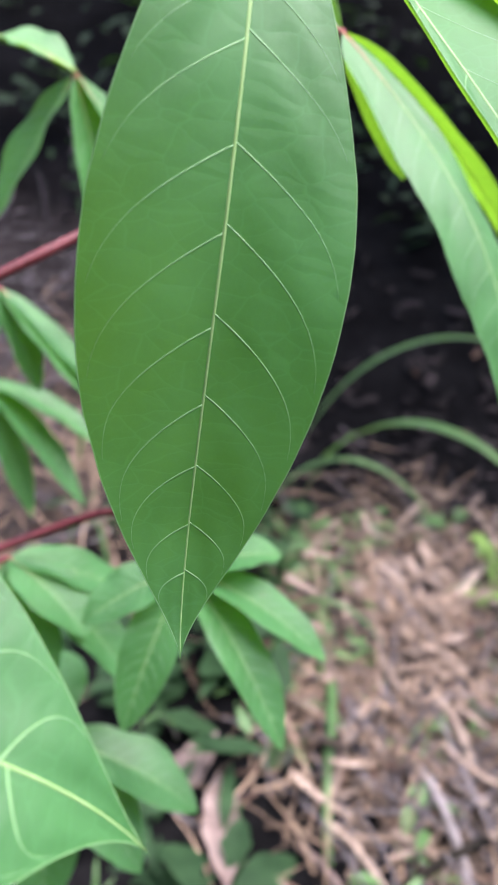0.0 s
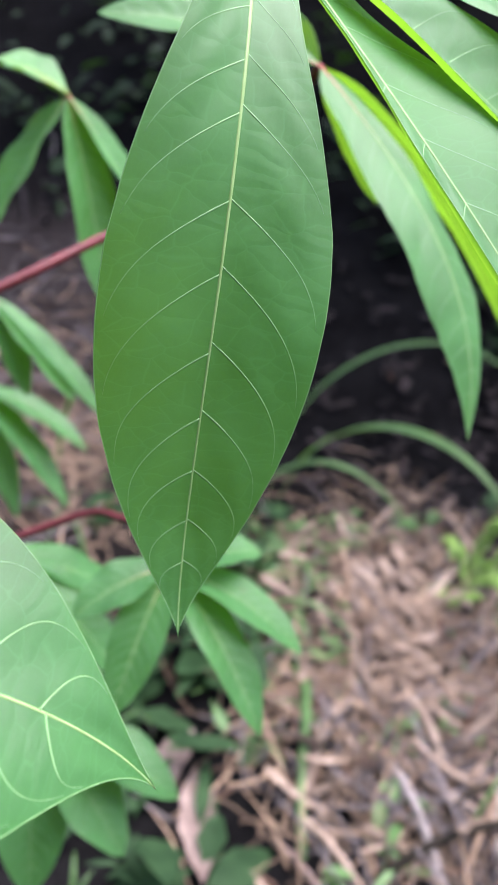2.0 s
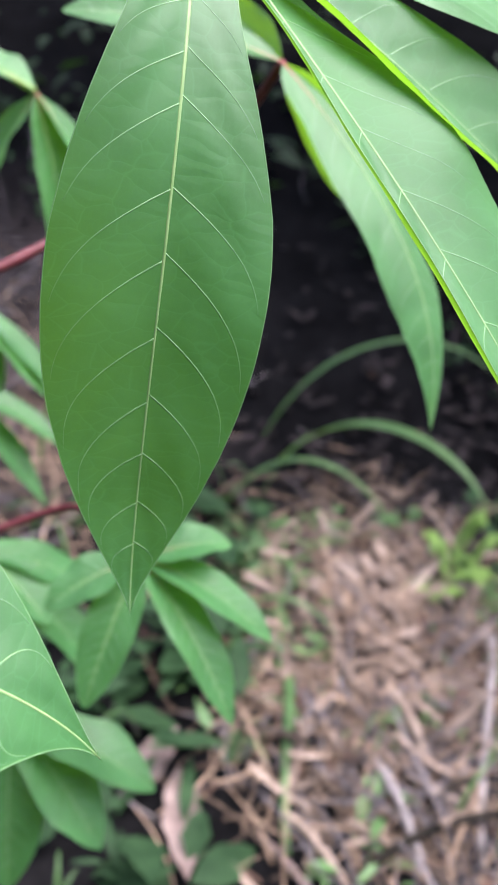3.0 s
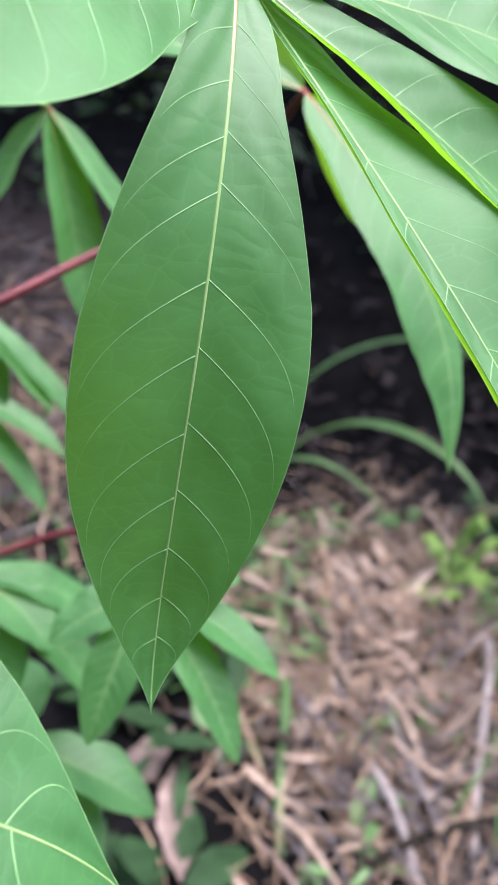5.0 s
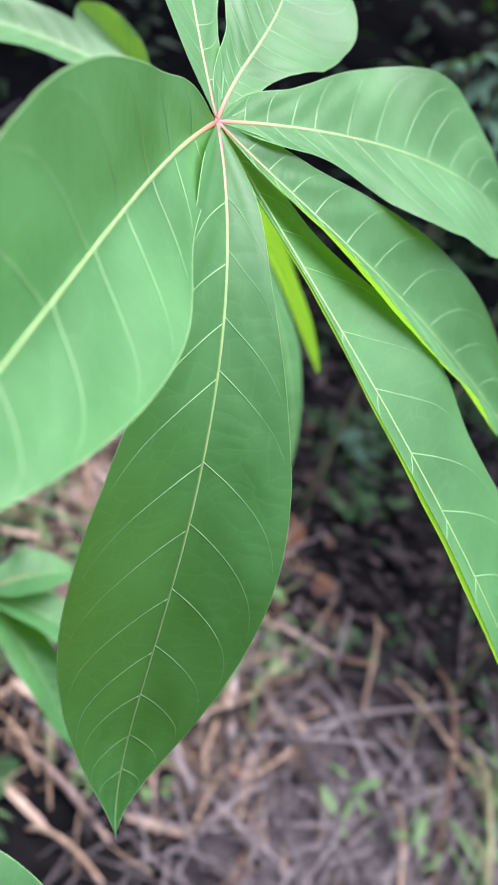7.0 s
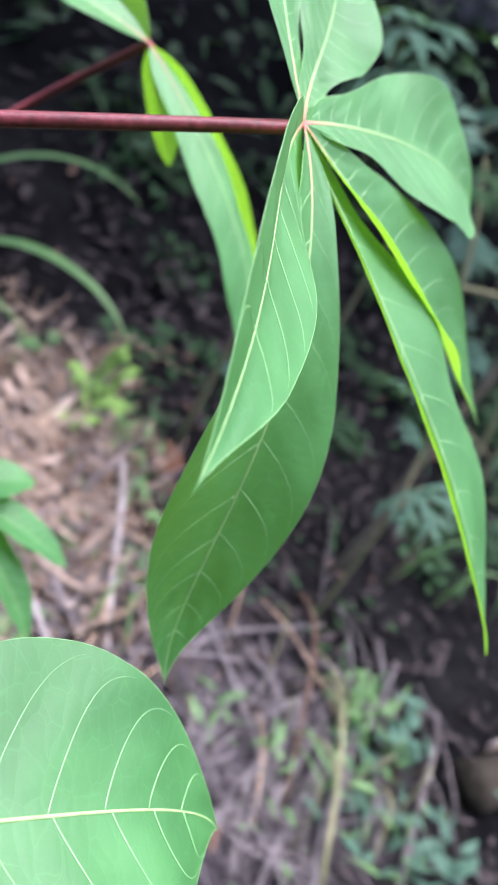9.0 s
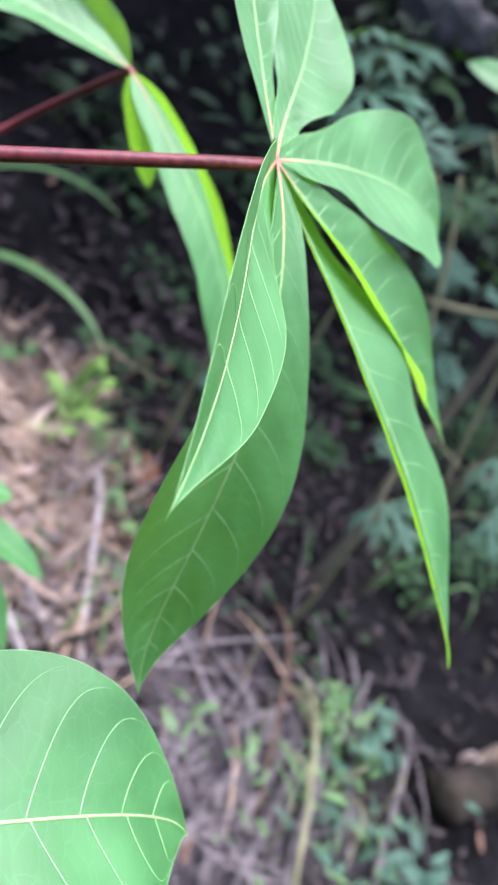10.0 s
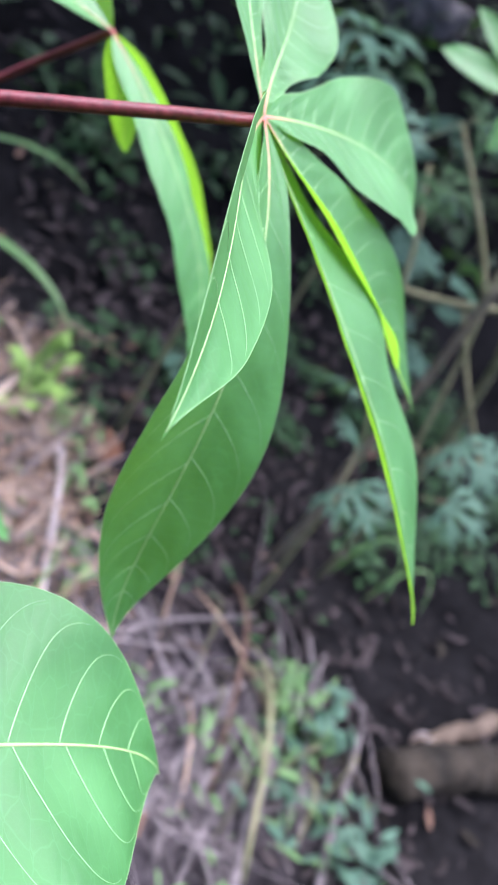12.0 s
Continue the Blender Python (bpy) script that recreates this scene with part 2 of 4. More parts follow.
def tube(points, radii, sides=8):
    """Vertices and faces of a tapered round stem along points."""
    P = np.asarray(points, float)
    T = np.gradient(P, axis=0)
    T /= np.linalg.norm(T, axis=1)[:, None] + 1e-12
    up = np.array([0.13, 0.21, 0.97]) if abs(T[0][2]) < 0.8 else np.array([0.97, 0.2, 0.13])
    verts, faces = [], []
    for p, t, r in zip(P, T, radii):
        a = np.cross(t, up)
        a /= np.linalg.norm(a)
        b = np.cross(a, t)
        for k in range(sides):
            w = 2 * math.pi * k / sides
            verts.append(p + r * (math.cos(w) * a + math.sin(w) * b))
    n = len(P)
    for i in range(n - 1):
        for k in range(sides):
            j = (k + 1) % sides
            faces.append((i * sides + k, i * sides + j, (i + 1) * sides + j, (i + 1) * sides + k))
    faces.append(tuple(range(sides - 1, -1, -1)))
    faces.append(tuple((n - 1) * sides + k for k in range(sides)))
    return verts, faces


def bezier(p0, p1, p2, p3, n):
    s = np.linspace(0, 1, n)[:, None]
    p0, p1, p2, p3 = (np.asarray(p, float) for p in (p0, p1, p2, p3))
    return (1 - s) ** 3 * p0 + 3 * (1 - s) ** 2 * s * p1 + 3 * (1 - s) * s * s * p2 + s ** 3 * p3


def spline(points, n):
    """A smooth line through all the points, n steps between each two."""
    P = [np.asarray(p, float) for p in points]
    P = [2 * P[0] - P[1]] + P + [2 * P[-1] - P[-2]]
    out = []
    for a, b, c, d in zip(P, P[1:], P[2:], P[3:]):
        for k in range(n):
            q = k / n
            out.append(0.5 * (2 * b + (c - a) * q + (2 * a - 5 * b + 4 * c - d) * q * q + (3 * b - a - 3 * c + d) * q ** 3))
    return np.array(out + [P[-2]])


class Blade:
    """The surface of one leaf lobe: a curved midrib, folded halves, arching veins between swollen fields."""

    def __init__(self, base, p1, p2, tip, roll, twist, fold, width, al, be, seed=0, veins=9, wave=0.03, neck=0.3, curl=(0.0, 0.0)):
        self.n = 121
        left, right = width if isinstance(width, tuple) else (width, width)
        width = (left + right) / 2
        self.half = (left / width, right / width)
        self.C = bezier(base, p1, p2, tip, self.n)
        d = np.linalg.norm(np.diff(self.C, axis=0), axis=1)
        self.r = np.concatenate([[0], np.cumsum(d)])
        self.len = self.r[-1]
        T = np.gradient(self.C, axis=0)
        T /= np.linalg.norm(T, axis=1)[:, None]
        e1 = np.cross(T, [0, 0, 1.0])
        e1 /= np.linalg.norm(e1, axis=1)[:, None] + 1e-9
        e2 = np.cross(e1, T)
        S = np.linspace(0, 1, self.n)
        a = (roll + twist * S)[:, None]
        self.side = np.cos(a) * e1 + np.sin(a) * e2
        self.nor = np.cross(self.side, T)
        pk = al / (al + be)
        w = np.power(np.maximum(S, 0) / pk, al) * np.power((1 - S) / (1 - pk), be) * width
        w += neck * self.r * np.exp(-(self.r / 0.019) ** 2)
        self.w = w
        self.S, self.fold, self.veins, self.wave, self.seed = S, fold, veins, wave, seed
        self.curl = curl
        self.amp = min(0.0002, width * 0.007)

    def at(self, s, u, lift=0.0):
        s = min(max(s, 0.0), 1.0)
        f = s * (self.n - 1)
        i = min(int(f), self.n - 2)
        k = f - i
        L = lambda A: A[i] * (1 - k) + A[i + 1] * k
        c, sd, no, w = L(self.C), L(self.side), L(self.nor), L(self.w) * self.half[u > 0]
        q = self.seed * 7.31
        edge = 1 + self.wave * (noise.noise((s * 9, q, 3 * (u > 0))) + 0.6 * noise.noise((s * 25, q + 5, 3 * (u > 0))))
        x, lip = u * w * edge, 0.0
        turn = self.curl[u > 0]
        if turn and abs(u) > 0.72:
            x = math.copysign(w * edge * (0.72 + math.sin(turn * (abs(u) - 0.72)) / turn), u)
            lip = w * (1 - math.cos(turn * (abs(u) - 0.72))) / turn
        fold = (self.fold[u > 0] if isinstance(self.fold, tuple) else self.fold) + 0.12 * noise.noise((s * 2.3, q + 9, 0.5))
        rise = w * (math.sqrt(u * u + 0.01) - 0.1)
        ph = (s - 0.16 * abs(u) ** 1.4) * self.veins * 2 * math.pi
        quilt = -self.amp * math.cos(ph) * min(1, abs(u) * 4) * (1 - abs(u) ** 4) * min(1, w * 120)
        rip = w * 0.10 * noise.noise((s * 5, u * 1.3, q)) * u * u + w * 0.05 * abs(u) ** 3 * math.sin(s * 17 + q + (2 if u > 0 else 0))
        rip *= min(1.0, self.wave / 0.03)
        return c + sd * (x * math.cos(fold)) + no * (rise * math.sin(fold) + quilt + rip + lip + lift)

    def uv(self, s, u):
        i = int(round(min(max(s, 0), 1) * (self.n - 1)))
        return (u * self.w[i] + self.seed * 0.37, s * self.len)

    def lamina(self, ns, nu, mat):
        us = [math.copysign(abs(k) ** 0.85, k) for k in np.linspace(-1, 1, nu)]
        verts, uvs, faces = [], [], []
        for i in range(ns):
            s = i / (ns - 1)
            for u in us:
                verts.append(self.at(s, u))
                uvs.append(self.uv(s, u))
        for i in range(ns - 1):
            for j in range(nu - 1):
                a = i * nu + j
                faces.append((a, a + 1, a + nu + 1, a + nu))
        return mesh_from("lobe", verts, faces, mat, uvs)

    def strip(self, path, radii):
        """A rib that stands out on both faces of the blade, following points (s, u)."""
        P = [self.at(s, u, -0.1 * r) for (s, u), r in zip(path, radii)]
        v, f = tube(P, radii, 6)
        out = []
        for k, q in enumerate(v):
            no = self.nor[int(round(min(max(path[k // 6][0], 0), 1) * (self.n - 1)))]
            d = np.asarray(q) - P[k // 6]
            out.append(P[k // 6] + d - no * (0.45 * d.dot(no)))
        v = out
        uv = [(0.0, s * self.len) for s, u in path for _ in range(6)]
        return v, f, uv

    def midrib(self, r0, r1, n=40):
        path = [(k / (n - 1) * 0.985, 0.0) for k in range(n)]
        rad = [r0 + (r1 - r0) * (k / (n - 1)) ** 0.7 for k in range(n)]
        v, f, uv = self.strip(path, rad)
        return mesh_from("midrib", v, f, VEIN, uv)

    def side_veins(self, r0, seed):
        rnd = random.Random(seed)
        V, F, U = [], [], []

        def add(path, rad):
            v, f, uv = self.strip(path, rad)
            o = len(V)
            V.extend(v), U.extend(uv)
            F.extend(tuple(i + o for i in q) for q in f)

        stations = (0.085, 0.145, 0.205, 0.266, 0.358, 0.436, 0.52, 0.60, 0.68, 0.76, 0.83) if self.veins > 8 else np.linspace(0.12, 0.74, self.veins + 1)

        for side in (-1, 1):
            rim = [(k / 69, side * 0.997) for k in range(4, 68)]
            add(rim, [0.0001] * len(rim))
            for s0 in stations:
                s0 += 0.004 * side + rnd.uniform(-0.004, 0.004)
                i = int(s0 * (self.n - 1))
                reach = self.w[i] * self.half[side > 0] / self.len * rnd.uniform(0.84, 1.0) * (1.0 if self.veins > 8 else 0.72)
                # each vein arches towards the tip, then runs on beside the rim
                path = []
                for j in range(25):
                    q = j / 24
                    path.append((s0 + reach * (0.70 * q + 0.18 * q * q + 0.24 * q ** 6), side * 0.93 * (1 - (1 - q) ** 1.18)))
                path = [p for p in path if p[0] < 0.975]
                add(path, [r0 * (1 - 0.034 * j) for j in range(len(path))])
        return mesh_from("side_vein", V, F, FINE_VEIN, U)


def build_lobe(leaf, blade, seed, fine=True, mat=None, rib=0.00066):
    ob = part("lobe", blade.lamina(70 if fine else 28, 25 if fine else 11, mat or LEAF), leaf)
    part("midrib", blade.midrib(rib, rib * 0.22, 48 if fine else 20), ob, "pale yellow-green midrib")
    if fine:
        part("side_vein", blade.side_veins(rib * 0.31, seed), ob, "fine pale side veins")
    return ob


def stalk_mesh(name, pts, r0, r1, mat, sides=10):
    n = len(pts)
    v, f = tube(pts, [r0 + (r1 - r0) * k / (n - 1) for k in range(n)], sides)
    return mesh_from(name, v, f, mat)


def easy_blade(base, tip, width, sag=0.12, roll=0.0, twist=0.0, fold=0.25, al=1.1, be=0.9, seed=0, wave=0.03):
    """A lobe from its base and tip, arching up by a share of its length."""
    b, t = np.asarray(base, float), np.asarray(tip, float)
    d = t - b
    up = np.array([0, 0, np.linalg.norm(d) * sag])
    return Blade(b, b + d * 0.36 + up, b + d * 0.72 + up * 0.9, t, roll, twist, fold, width, al, be, seed, wave=wave)


# ---- the ground ----
def ground_height(x, y):
    h = 0.025 * noise.noise((x * 2.1, y * 2.1, 0.3)) + 0.012 * noise.noise((x * 7, y * 7, 1.7))
    heap = math.exp(-(((x - 0.27) / 0.28) ** 2 + ((y - 1.27) / 0.42) ** 2))
    bank = 0.32 * max(0.0, y - 1.9) ** 1.15 + 0.16 * max(0.0, x - 1.9)
    return h + 0.07 * heap + bank - 0.02


def build_ground():
    xs = np.concatenate([np.linspace(-900, -4, 10), np.linspace(-3, 4, 141), np.linspace(5, 900, 10)])
    ys = np.concatenate([np.linspace(-900, -2, 10), np.linspace(-1, 5, 121), np.linspace(6, 900, 10)])
    verts = [(x, y, ground_height(min(max(x, -3), 4), min(max(y, -1), 5)) + (0.004 * noise.noise((x * 40, y * 40, 4)) if abs(x) < 3 else 0)) for y in ys for x in xs]
    n = len(xs)
    faces = [(j * n + i, j * n + i + 1, (j + 1) * n + i + 1, (j + 1) * n + i) for j in range(len(ys) - 1) for i in range(n - 1)]
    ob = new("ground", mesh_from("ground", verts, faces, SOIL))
    tagged(ob, "bare soil strewn with litter, colour darkened for shade", "ground", kind="structure")


build_ground()

# ---- the cassava leaf that hangs in front ----
HUB = (-0.0290, 0.2689, 1.1700)
front = thing("cassava_leaf", HUB, "broad green cassava leaf with seven lobes and a red stalk", "leaf", "cassava leaves")
front.location = (0, 0, 0)
for i, row in enumerate((
        # p1, p2, tip, roll, twist, fold, width, rise, fall
        ((-0.0203, 0.2047, 1.1439), (-0.0288, 0.2192, 1.0563), (-0.0241, 0.1975, 1.0401), 0.567, -0.588, 0.218, (0.0210, 0.0230), 1.439, 1.657),
        ((-0.0088, 0.2591, 1.1503), (0.0363, 0.2069, 1.1198), (0.0771, 0.1995, 1.0589), 0.205, -0.396, 0.044, (0.0334, 0.0084), 1.747, 0.877),
        ((-0.0019, 0.2636, 1.1549), (0.0429, 0.2872, 1.1321), (0.1025, 0.2844, 1.0802), -0.326, -0.250, 0.344, (0.0201, 0.0220), 2.299, 1.676),
        ((-0.0019, 0.2945, 1.1658), (0.0560, 0.3304, 1.1572), (0.0815, 0.3365, 1.1372), -0.483, -0.217, 0.266, (0.0242, 0.0279), 2.061, 1.200),
        ((-0.0213, 0.2977, 1.1765), (-0.0075, 0.3125, 1.1763), (-0.0009, 0.3577, 1.1954), -0.618, 0.100, 0.190, (0.0268, 0.0212), 2.669, 0.744),
        ((-0.0378, 0.2947, 1.1883), (-0.0425, 0.3253, 1.2070), (-0.0401, 0.3592, 1.2179), -0.556, 0.155, 0.058, (0.0203, 0.0144), 1.567, 0.850),
        ((-0.0449, 0.2458, 1.1689), (-0.0604, 0.1842, 1.1752), (-0.0809, 0.1493, 1.1642), 1.124, -0.294, 0.331, (0.0186, 0.0227), 2.004, 1.709))):
    build_lobe(front, Blade(HUB, *row, seed=i, veins=6 if i == 6 else 9, neck=0.55, wave=0.012 if i in (0, 6) else 0.03, curl=(0.0, (0.0, 6.2, 1.8, 0.0, 0.0, 0.0, 0.0)[i])), 40 + i, rib=0.00075 if i == 6 else 0.0006)
STEM_TOP = (-0.365, 0.289)
part("petiole", stalk_mesh("petiole", bezier((HUB[0], HUB[1], HUB[2] - 0.0012), (-0.13, 0.273, 1.135), (-0.24, 0.282, 1.094), (STEM_TOP[0], STEM_TOP[1], 1.044), 24), 0.0017, 0.0027, PETIOLE), front, "smooth red leaf stalk")

# ---- the second cassava leaf, behind ----
HUB2 = (-0.0072, 0.4708, 1.1053)
LOBE_A, LOBE_B, LOBE_C = (-0.1026, 0.4743, 1.1132), (-0.0392, 0.5089, 1.1191), (0.0285, 0.4840, 1.0470)
behind = thing("cassava_leaf", (0, 0, 0), "folded cassava leaf with narrow drooping lobes and a red stalk", "leaf", "cassava leaves")
build_lobe(behind, Blade(HUB2, (0.0592, 0.4165, 1.0591), (0.0734, 0.4073, 1.0208), (0.0737, 0.3838, 0.9852), -0.109, 0.151, -0.069, (0.0110, 0.0201), 0.799, 1.408, seed=11, wave=0.08), 61)
build_lobe(behind, Blade(HUB2, (0.030, 0.482, 1.086), (0.076, 0.482, 1.040), (0.114, 0.480, 0.979), 0.65, 0.0, 0.10, 0.0085, 0.9, 0.7, seed=15, wave=0.06), 65)
build_lobe(behind, easy_blade(HUB2, LOBE_A, 0.013, 0.08, 0.35, 0.2, 0.25, seed=12), 62)
build_lobe(behind, easy_blade(HUB2, LOBE_B, 0.010, 0.02, 0.9, 0.2, 0.5, seed=13), 63)
build_lobe(behind, easy_blade(HUB2, LOBE_C, 0.0075, 0.02, 0.9, 0.0, 0.3, seed=14), 64)
part("petiole", stalk_mesh("petiole", spline((HUB2, (-0.026, 0.500, 1.066), (-0.0514, 0.5035, 1.0350), (-0.0906, 0.4578, 1.0242), (-0.129, 0.417, 1.0094), (-0.25, 0.345, 0.95), (STEM_TOP[0], STEM_TOP[1], 0.88)), 6), 0.0019, 0.0026, PETIOLE), behind, "thin red leaf stalk")

# ---- the large lobe that reaches in from beside the camera ----
near = thing("cassava_leaf", (0, 0, 0), "broad green cassava leaf lobe with a drooping pointed tip", "leaf", "cassava leaves")
build_lobe(near, Blade((-0.1414, 0.1364, 1.0961), (-0.0815, 0.1388, 1.0913), (-0.0388, 0.1530, 1.0766), (-0.0217, 0.1545, 1.0478), 0.006, -0.529, 0.166, (0.0322, 0.0370), 1.677, 2.131, seed=21, veins=6, neck=0.0, wave=0.012), 71, rib=0.0008)
part("petiole", stalk_mesh("petiole", bezier((-0.1268, 0.1360, 1.1049), (-0.18, 0.15, 1.09), (-0.29, 0.235, 1.02), (STEM_TOP[0], STEM_TOP[1], 0.96), 16), 0.0019, 0.0026, PETIOLE), near, "red leaf stalk")

# ---- the stem that carries these leaves ----
stem = thing("cassava_plant", (STEM_TOP[0], STEM_TOP[1], 0), "knobbly grey-brown cassava stem rooted in the soil", "plant")
part("trunk", stalk_mesh("trunk", [(0.01 * math.sin(k), 0.008 * math.cos(1.7 * k), -0.05 + 0.058 * k) for k in range(21)], 0.013, 0.007, BARK, 12), stem)


def far_leaf(hub, tips, width, label, seed, stalk, sag=0.14, fold=0.22, mat=None, stalk_label="red leaf stalk"):
    leaf = thing("cassava_leaf", (0, 0, 0), label, "leaf", "cassava leaves")
    for k, tip in enumerate(tips):
        build_lobe(leaf, easy_blade(hub, tip, width, sag, 0.0, 0.1, fold, seed=seed + k), seed + k, rib=0.0007)
    part("petiole", stalk_mesh("petiole", spline((hub, *stalk), 7), 0.0017, 0.0024, mat or PETIOLE), leaf, stalk_label)
    return leaf


def on_stem(z):
    return (STEM_TOP[0], STEM_TOP[1], z)


far_leaf((-0.1371, 0.5683, 1.0561), ((-0.1735, 0.545, 0.9825), (-0.1007, 0.530, 0.9444), (-0.0650, 0.556, 0.962), (-0.176, 0.572, 1.069)), 0.0165, "pale green cassava leaf hanging in the shade", 100, ((-0.172, 0.572, 1.0665), (-0.245, 0.54, 1.072), on_stem(1.05)), 0.05, 0.3, GREEN_STALK, "lime-green leaf stalk")
far_leaf((-0.0434, 0.3910, 0.8914), ((-0.0014, 0.4000, 0.8994), (0.0236, 0.3720, 0.8664), (0.0096, 0.3440, 0.8384), (-0.0594, 0.3400, 0.8414), (-0.0844, 0.3690, 0.8714)), 0.0125, "small green cassava leaf with spread lobes", 110, ((-0.0722, 0.425, 0.889), (-0.1311, 0.44, 0.8546), on_stem(0.79)))
far_leaf((-0.1172, 0.42, 0.7271), ((-0.0266, 0.41, 0.6942), (-0.0535, 0.38, 0.6747), (-0.104, 0.36, 0.6546), (-0.165, 0.395, 0.66), (-0.125, 0.47, 0.745)), 0.021, "green cassava leaf low over the soil", 120, ((-0.17, 0.41, 0.71), on_stem(0.66)), 0.16)
far_leaf((-0.2005, 0.620, 0.9068), ((-0.1143, 0.600, 0.8333), (-0.136, 0.592, 0.850), (-0.1694, 0.598, 0.845), (-0.2118, 0.60, 0.85)), 0.0115, "pale green cassava leaf half hidden behind others", 130, ((-0.25, 0.60, 0.90), on_stem(0.80)), 0.06)
far_leaf((-0.1406, 0.44, 0.8402), ((-0.0926, 0.415, 0.8168), (-0.0698, 0.455, 0.805), (-0.0626, 0.42, 0.7723), (-0.1111, 0.395, 0.7847), (-0.165, 0.41, 0.80)), 0.0165, "dark green cassava leaf near the stem", 140, ((-0.20, 0.415, 0.815), on_stem(0.73)))
far_leaf((-0.2491, 0.70, 0.7862), ((-0.1439, 0.68, 0.7505), (-0.1549, 0.66, 0.7071), (-0.1972, 0.66, 0.688), (-0.2484, 0.66, 0.7023)), 0.014, "green cassava leaf hanging over brown soil", 160, ((-0.30, 0.62, 0.77), on_stem(0.69)))


# ---- low plants and litter on the ground ----
def leaflet_mesh(name, length, width, mat, notch=0.0, fold=0.2, droop=0.25, seed=0, ns=9, nu=5):
    """One small leaf lying along +x from its base, arched, folded along its rib."""
    verts, uvs, faces = [], [], []
    for i in range(ns):
        s = i / (ns - 1)
        w = width * (s / 0.45) ** 0.9 * ((1 - s) / 0.55) ** 1.1 if 0 < s < 1 else 0.0004
        w *= 1 + notch * math.sin(s * 22 + seed)
        for j in range(nu):
            u = -1 + 2 * j / (nu - 1)
            verts.append((s * length, u * w, abs(u) * w * fold - droop * length * s * s + 0.04 * length * math.sin(3.3 * s + seed)))
            uvs.append((u * w + seed, s * length))
    for i in range(ns - 1):
        for j in range(nu - 1):
            a = i * nu + j
            faces.append((a, a + 1, a + nu + 1, a + nu))
    return mesh_from(name, verts, faces, mat, uvs)


def merge(pieces):
    """Joins (vertices, faces, uvs, matrix) into one list each."""
    V, F, U = [], [], []
    for v, f, u, m in pieces:
        o = len(V)
        m = np.array(m)
        V.extend((np.asarray(v) @ m[:3, :3].T + m[:3, 3]).tolist())
        F.extend(tuple(i + o for i in q) for q in f)
        U.extend(u)
    return V, F, U


def mesh_data(me):
    v = [tuple(x.co) for x in me.vertices]
    f = [tuple(p.vertices) for p in me.polygons]
    u = [(0.0, 0.0)] * len(v)
    for lp, d in zip(me.loops, me.uv_layers[0].data):
        u[lp.vertex_index] = tuple(d.uv)
    return v, f, u


def cut_leaf_mesh(name, length, mat, seed):
    """A feathery leaf, cut to the rib into toothed segments."""
    rnd = random.Random(seed)
    pieces = []
    tipm = mesh_data(leaflet_mesh("t", length * 0.42, length * 0.085, mat, 0.25, 0.2, 0.2, seed, 8, 3))
    pieces.append((*tipm, pose(length * 0.58, 0, -0.06 * length)))
    for k in range(4):
        x = length * (0.2 + 0.13 * k)
        for sd in (-1, 1):
            size = length * (0.42 - 0.03 * abs(k - 1.5)) * rnd.uniform(0.85, 1.1)
            seg = mesh_data(leaflet_mesh("t", size, size * 0.17, mat, 0.3, 0.25, 0.25, seed + k, 8, 3))
            pieces.append((*seg, pose(x, 0, -0.12 * x * x / length, rnd.uniform(-15, 15), rnd.uniform(-5, 12), sd * rnd.uniform(42, 58))))
    rib = tube([(length * q, 0, -0.12 * length * q * q) for q in np.linspace(0, 0.62, 6)], np.linspace(0.0014, 0.0006, 6), 5)
    pieces.append((rib[0], rib[1], [(0.0, 0.0)] * len(rib[0]), Matrix.Identity(4)))
    V, F, U = merge(pieces)
    return mesh_from(name, V, F, mat, U)


def ground_at(x, y):
    return ground_height(x, y)


CUT = [cut_leaf_mesh("leaf", 0.11, WEED, 3), cut_leaf_mesh("leaf", 0.09, WEED, 8)]


def feathery_weed(x, y, height, leaves, label, seed, lean=(0, 0), size=1.0):
    rnd = random.Random(seed)
    z = ground_at(x, y) - 0.01
    ob = thing("weed_plant", (x, y, z), label, "weed", "feathery weeds")
    top = np.array([lean[0], lean[1], height])
    pts = bezier((0, 0, 0), top * (0.1, 0.1, 0.35), top * (0.5, 0.5, 0.7), top, 12)
    part("stem", stalk_mesh("stem", pts, 0.0028, 0.0014, TWIG, 7), ob)
    for k in range(leaves):
        q = 0.25 + 0.75 * (k + 0.5) / leaves
        p = pts[min(11, int(q * 11))]
        lf = part("leaf", CUT[k % 2], ob)
        lf.matrix_basis = pose(*p, rnd.uniform(-20, 20), rnd.uniform(-18, 22), k * 137.5 + rnd.uniform(-20, 20)) @ Matrix.Scale(size * rnd.uniform(0.8, 1.25), 4)
    return ob


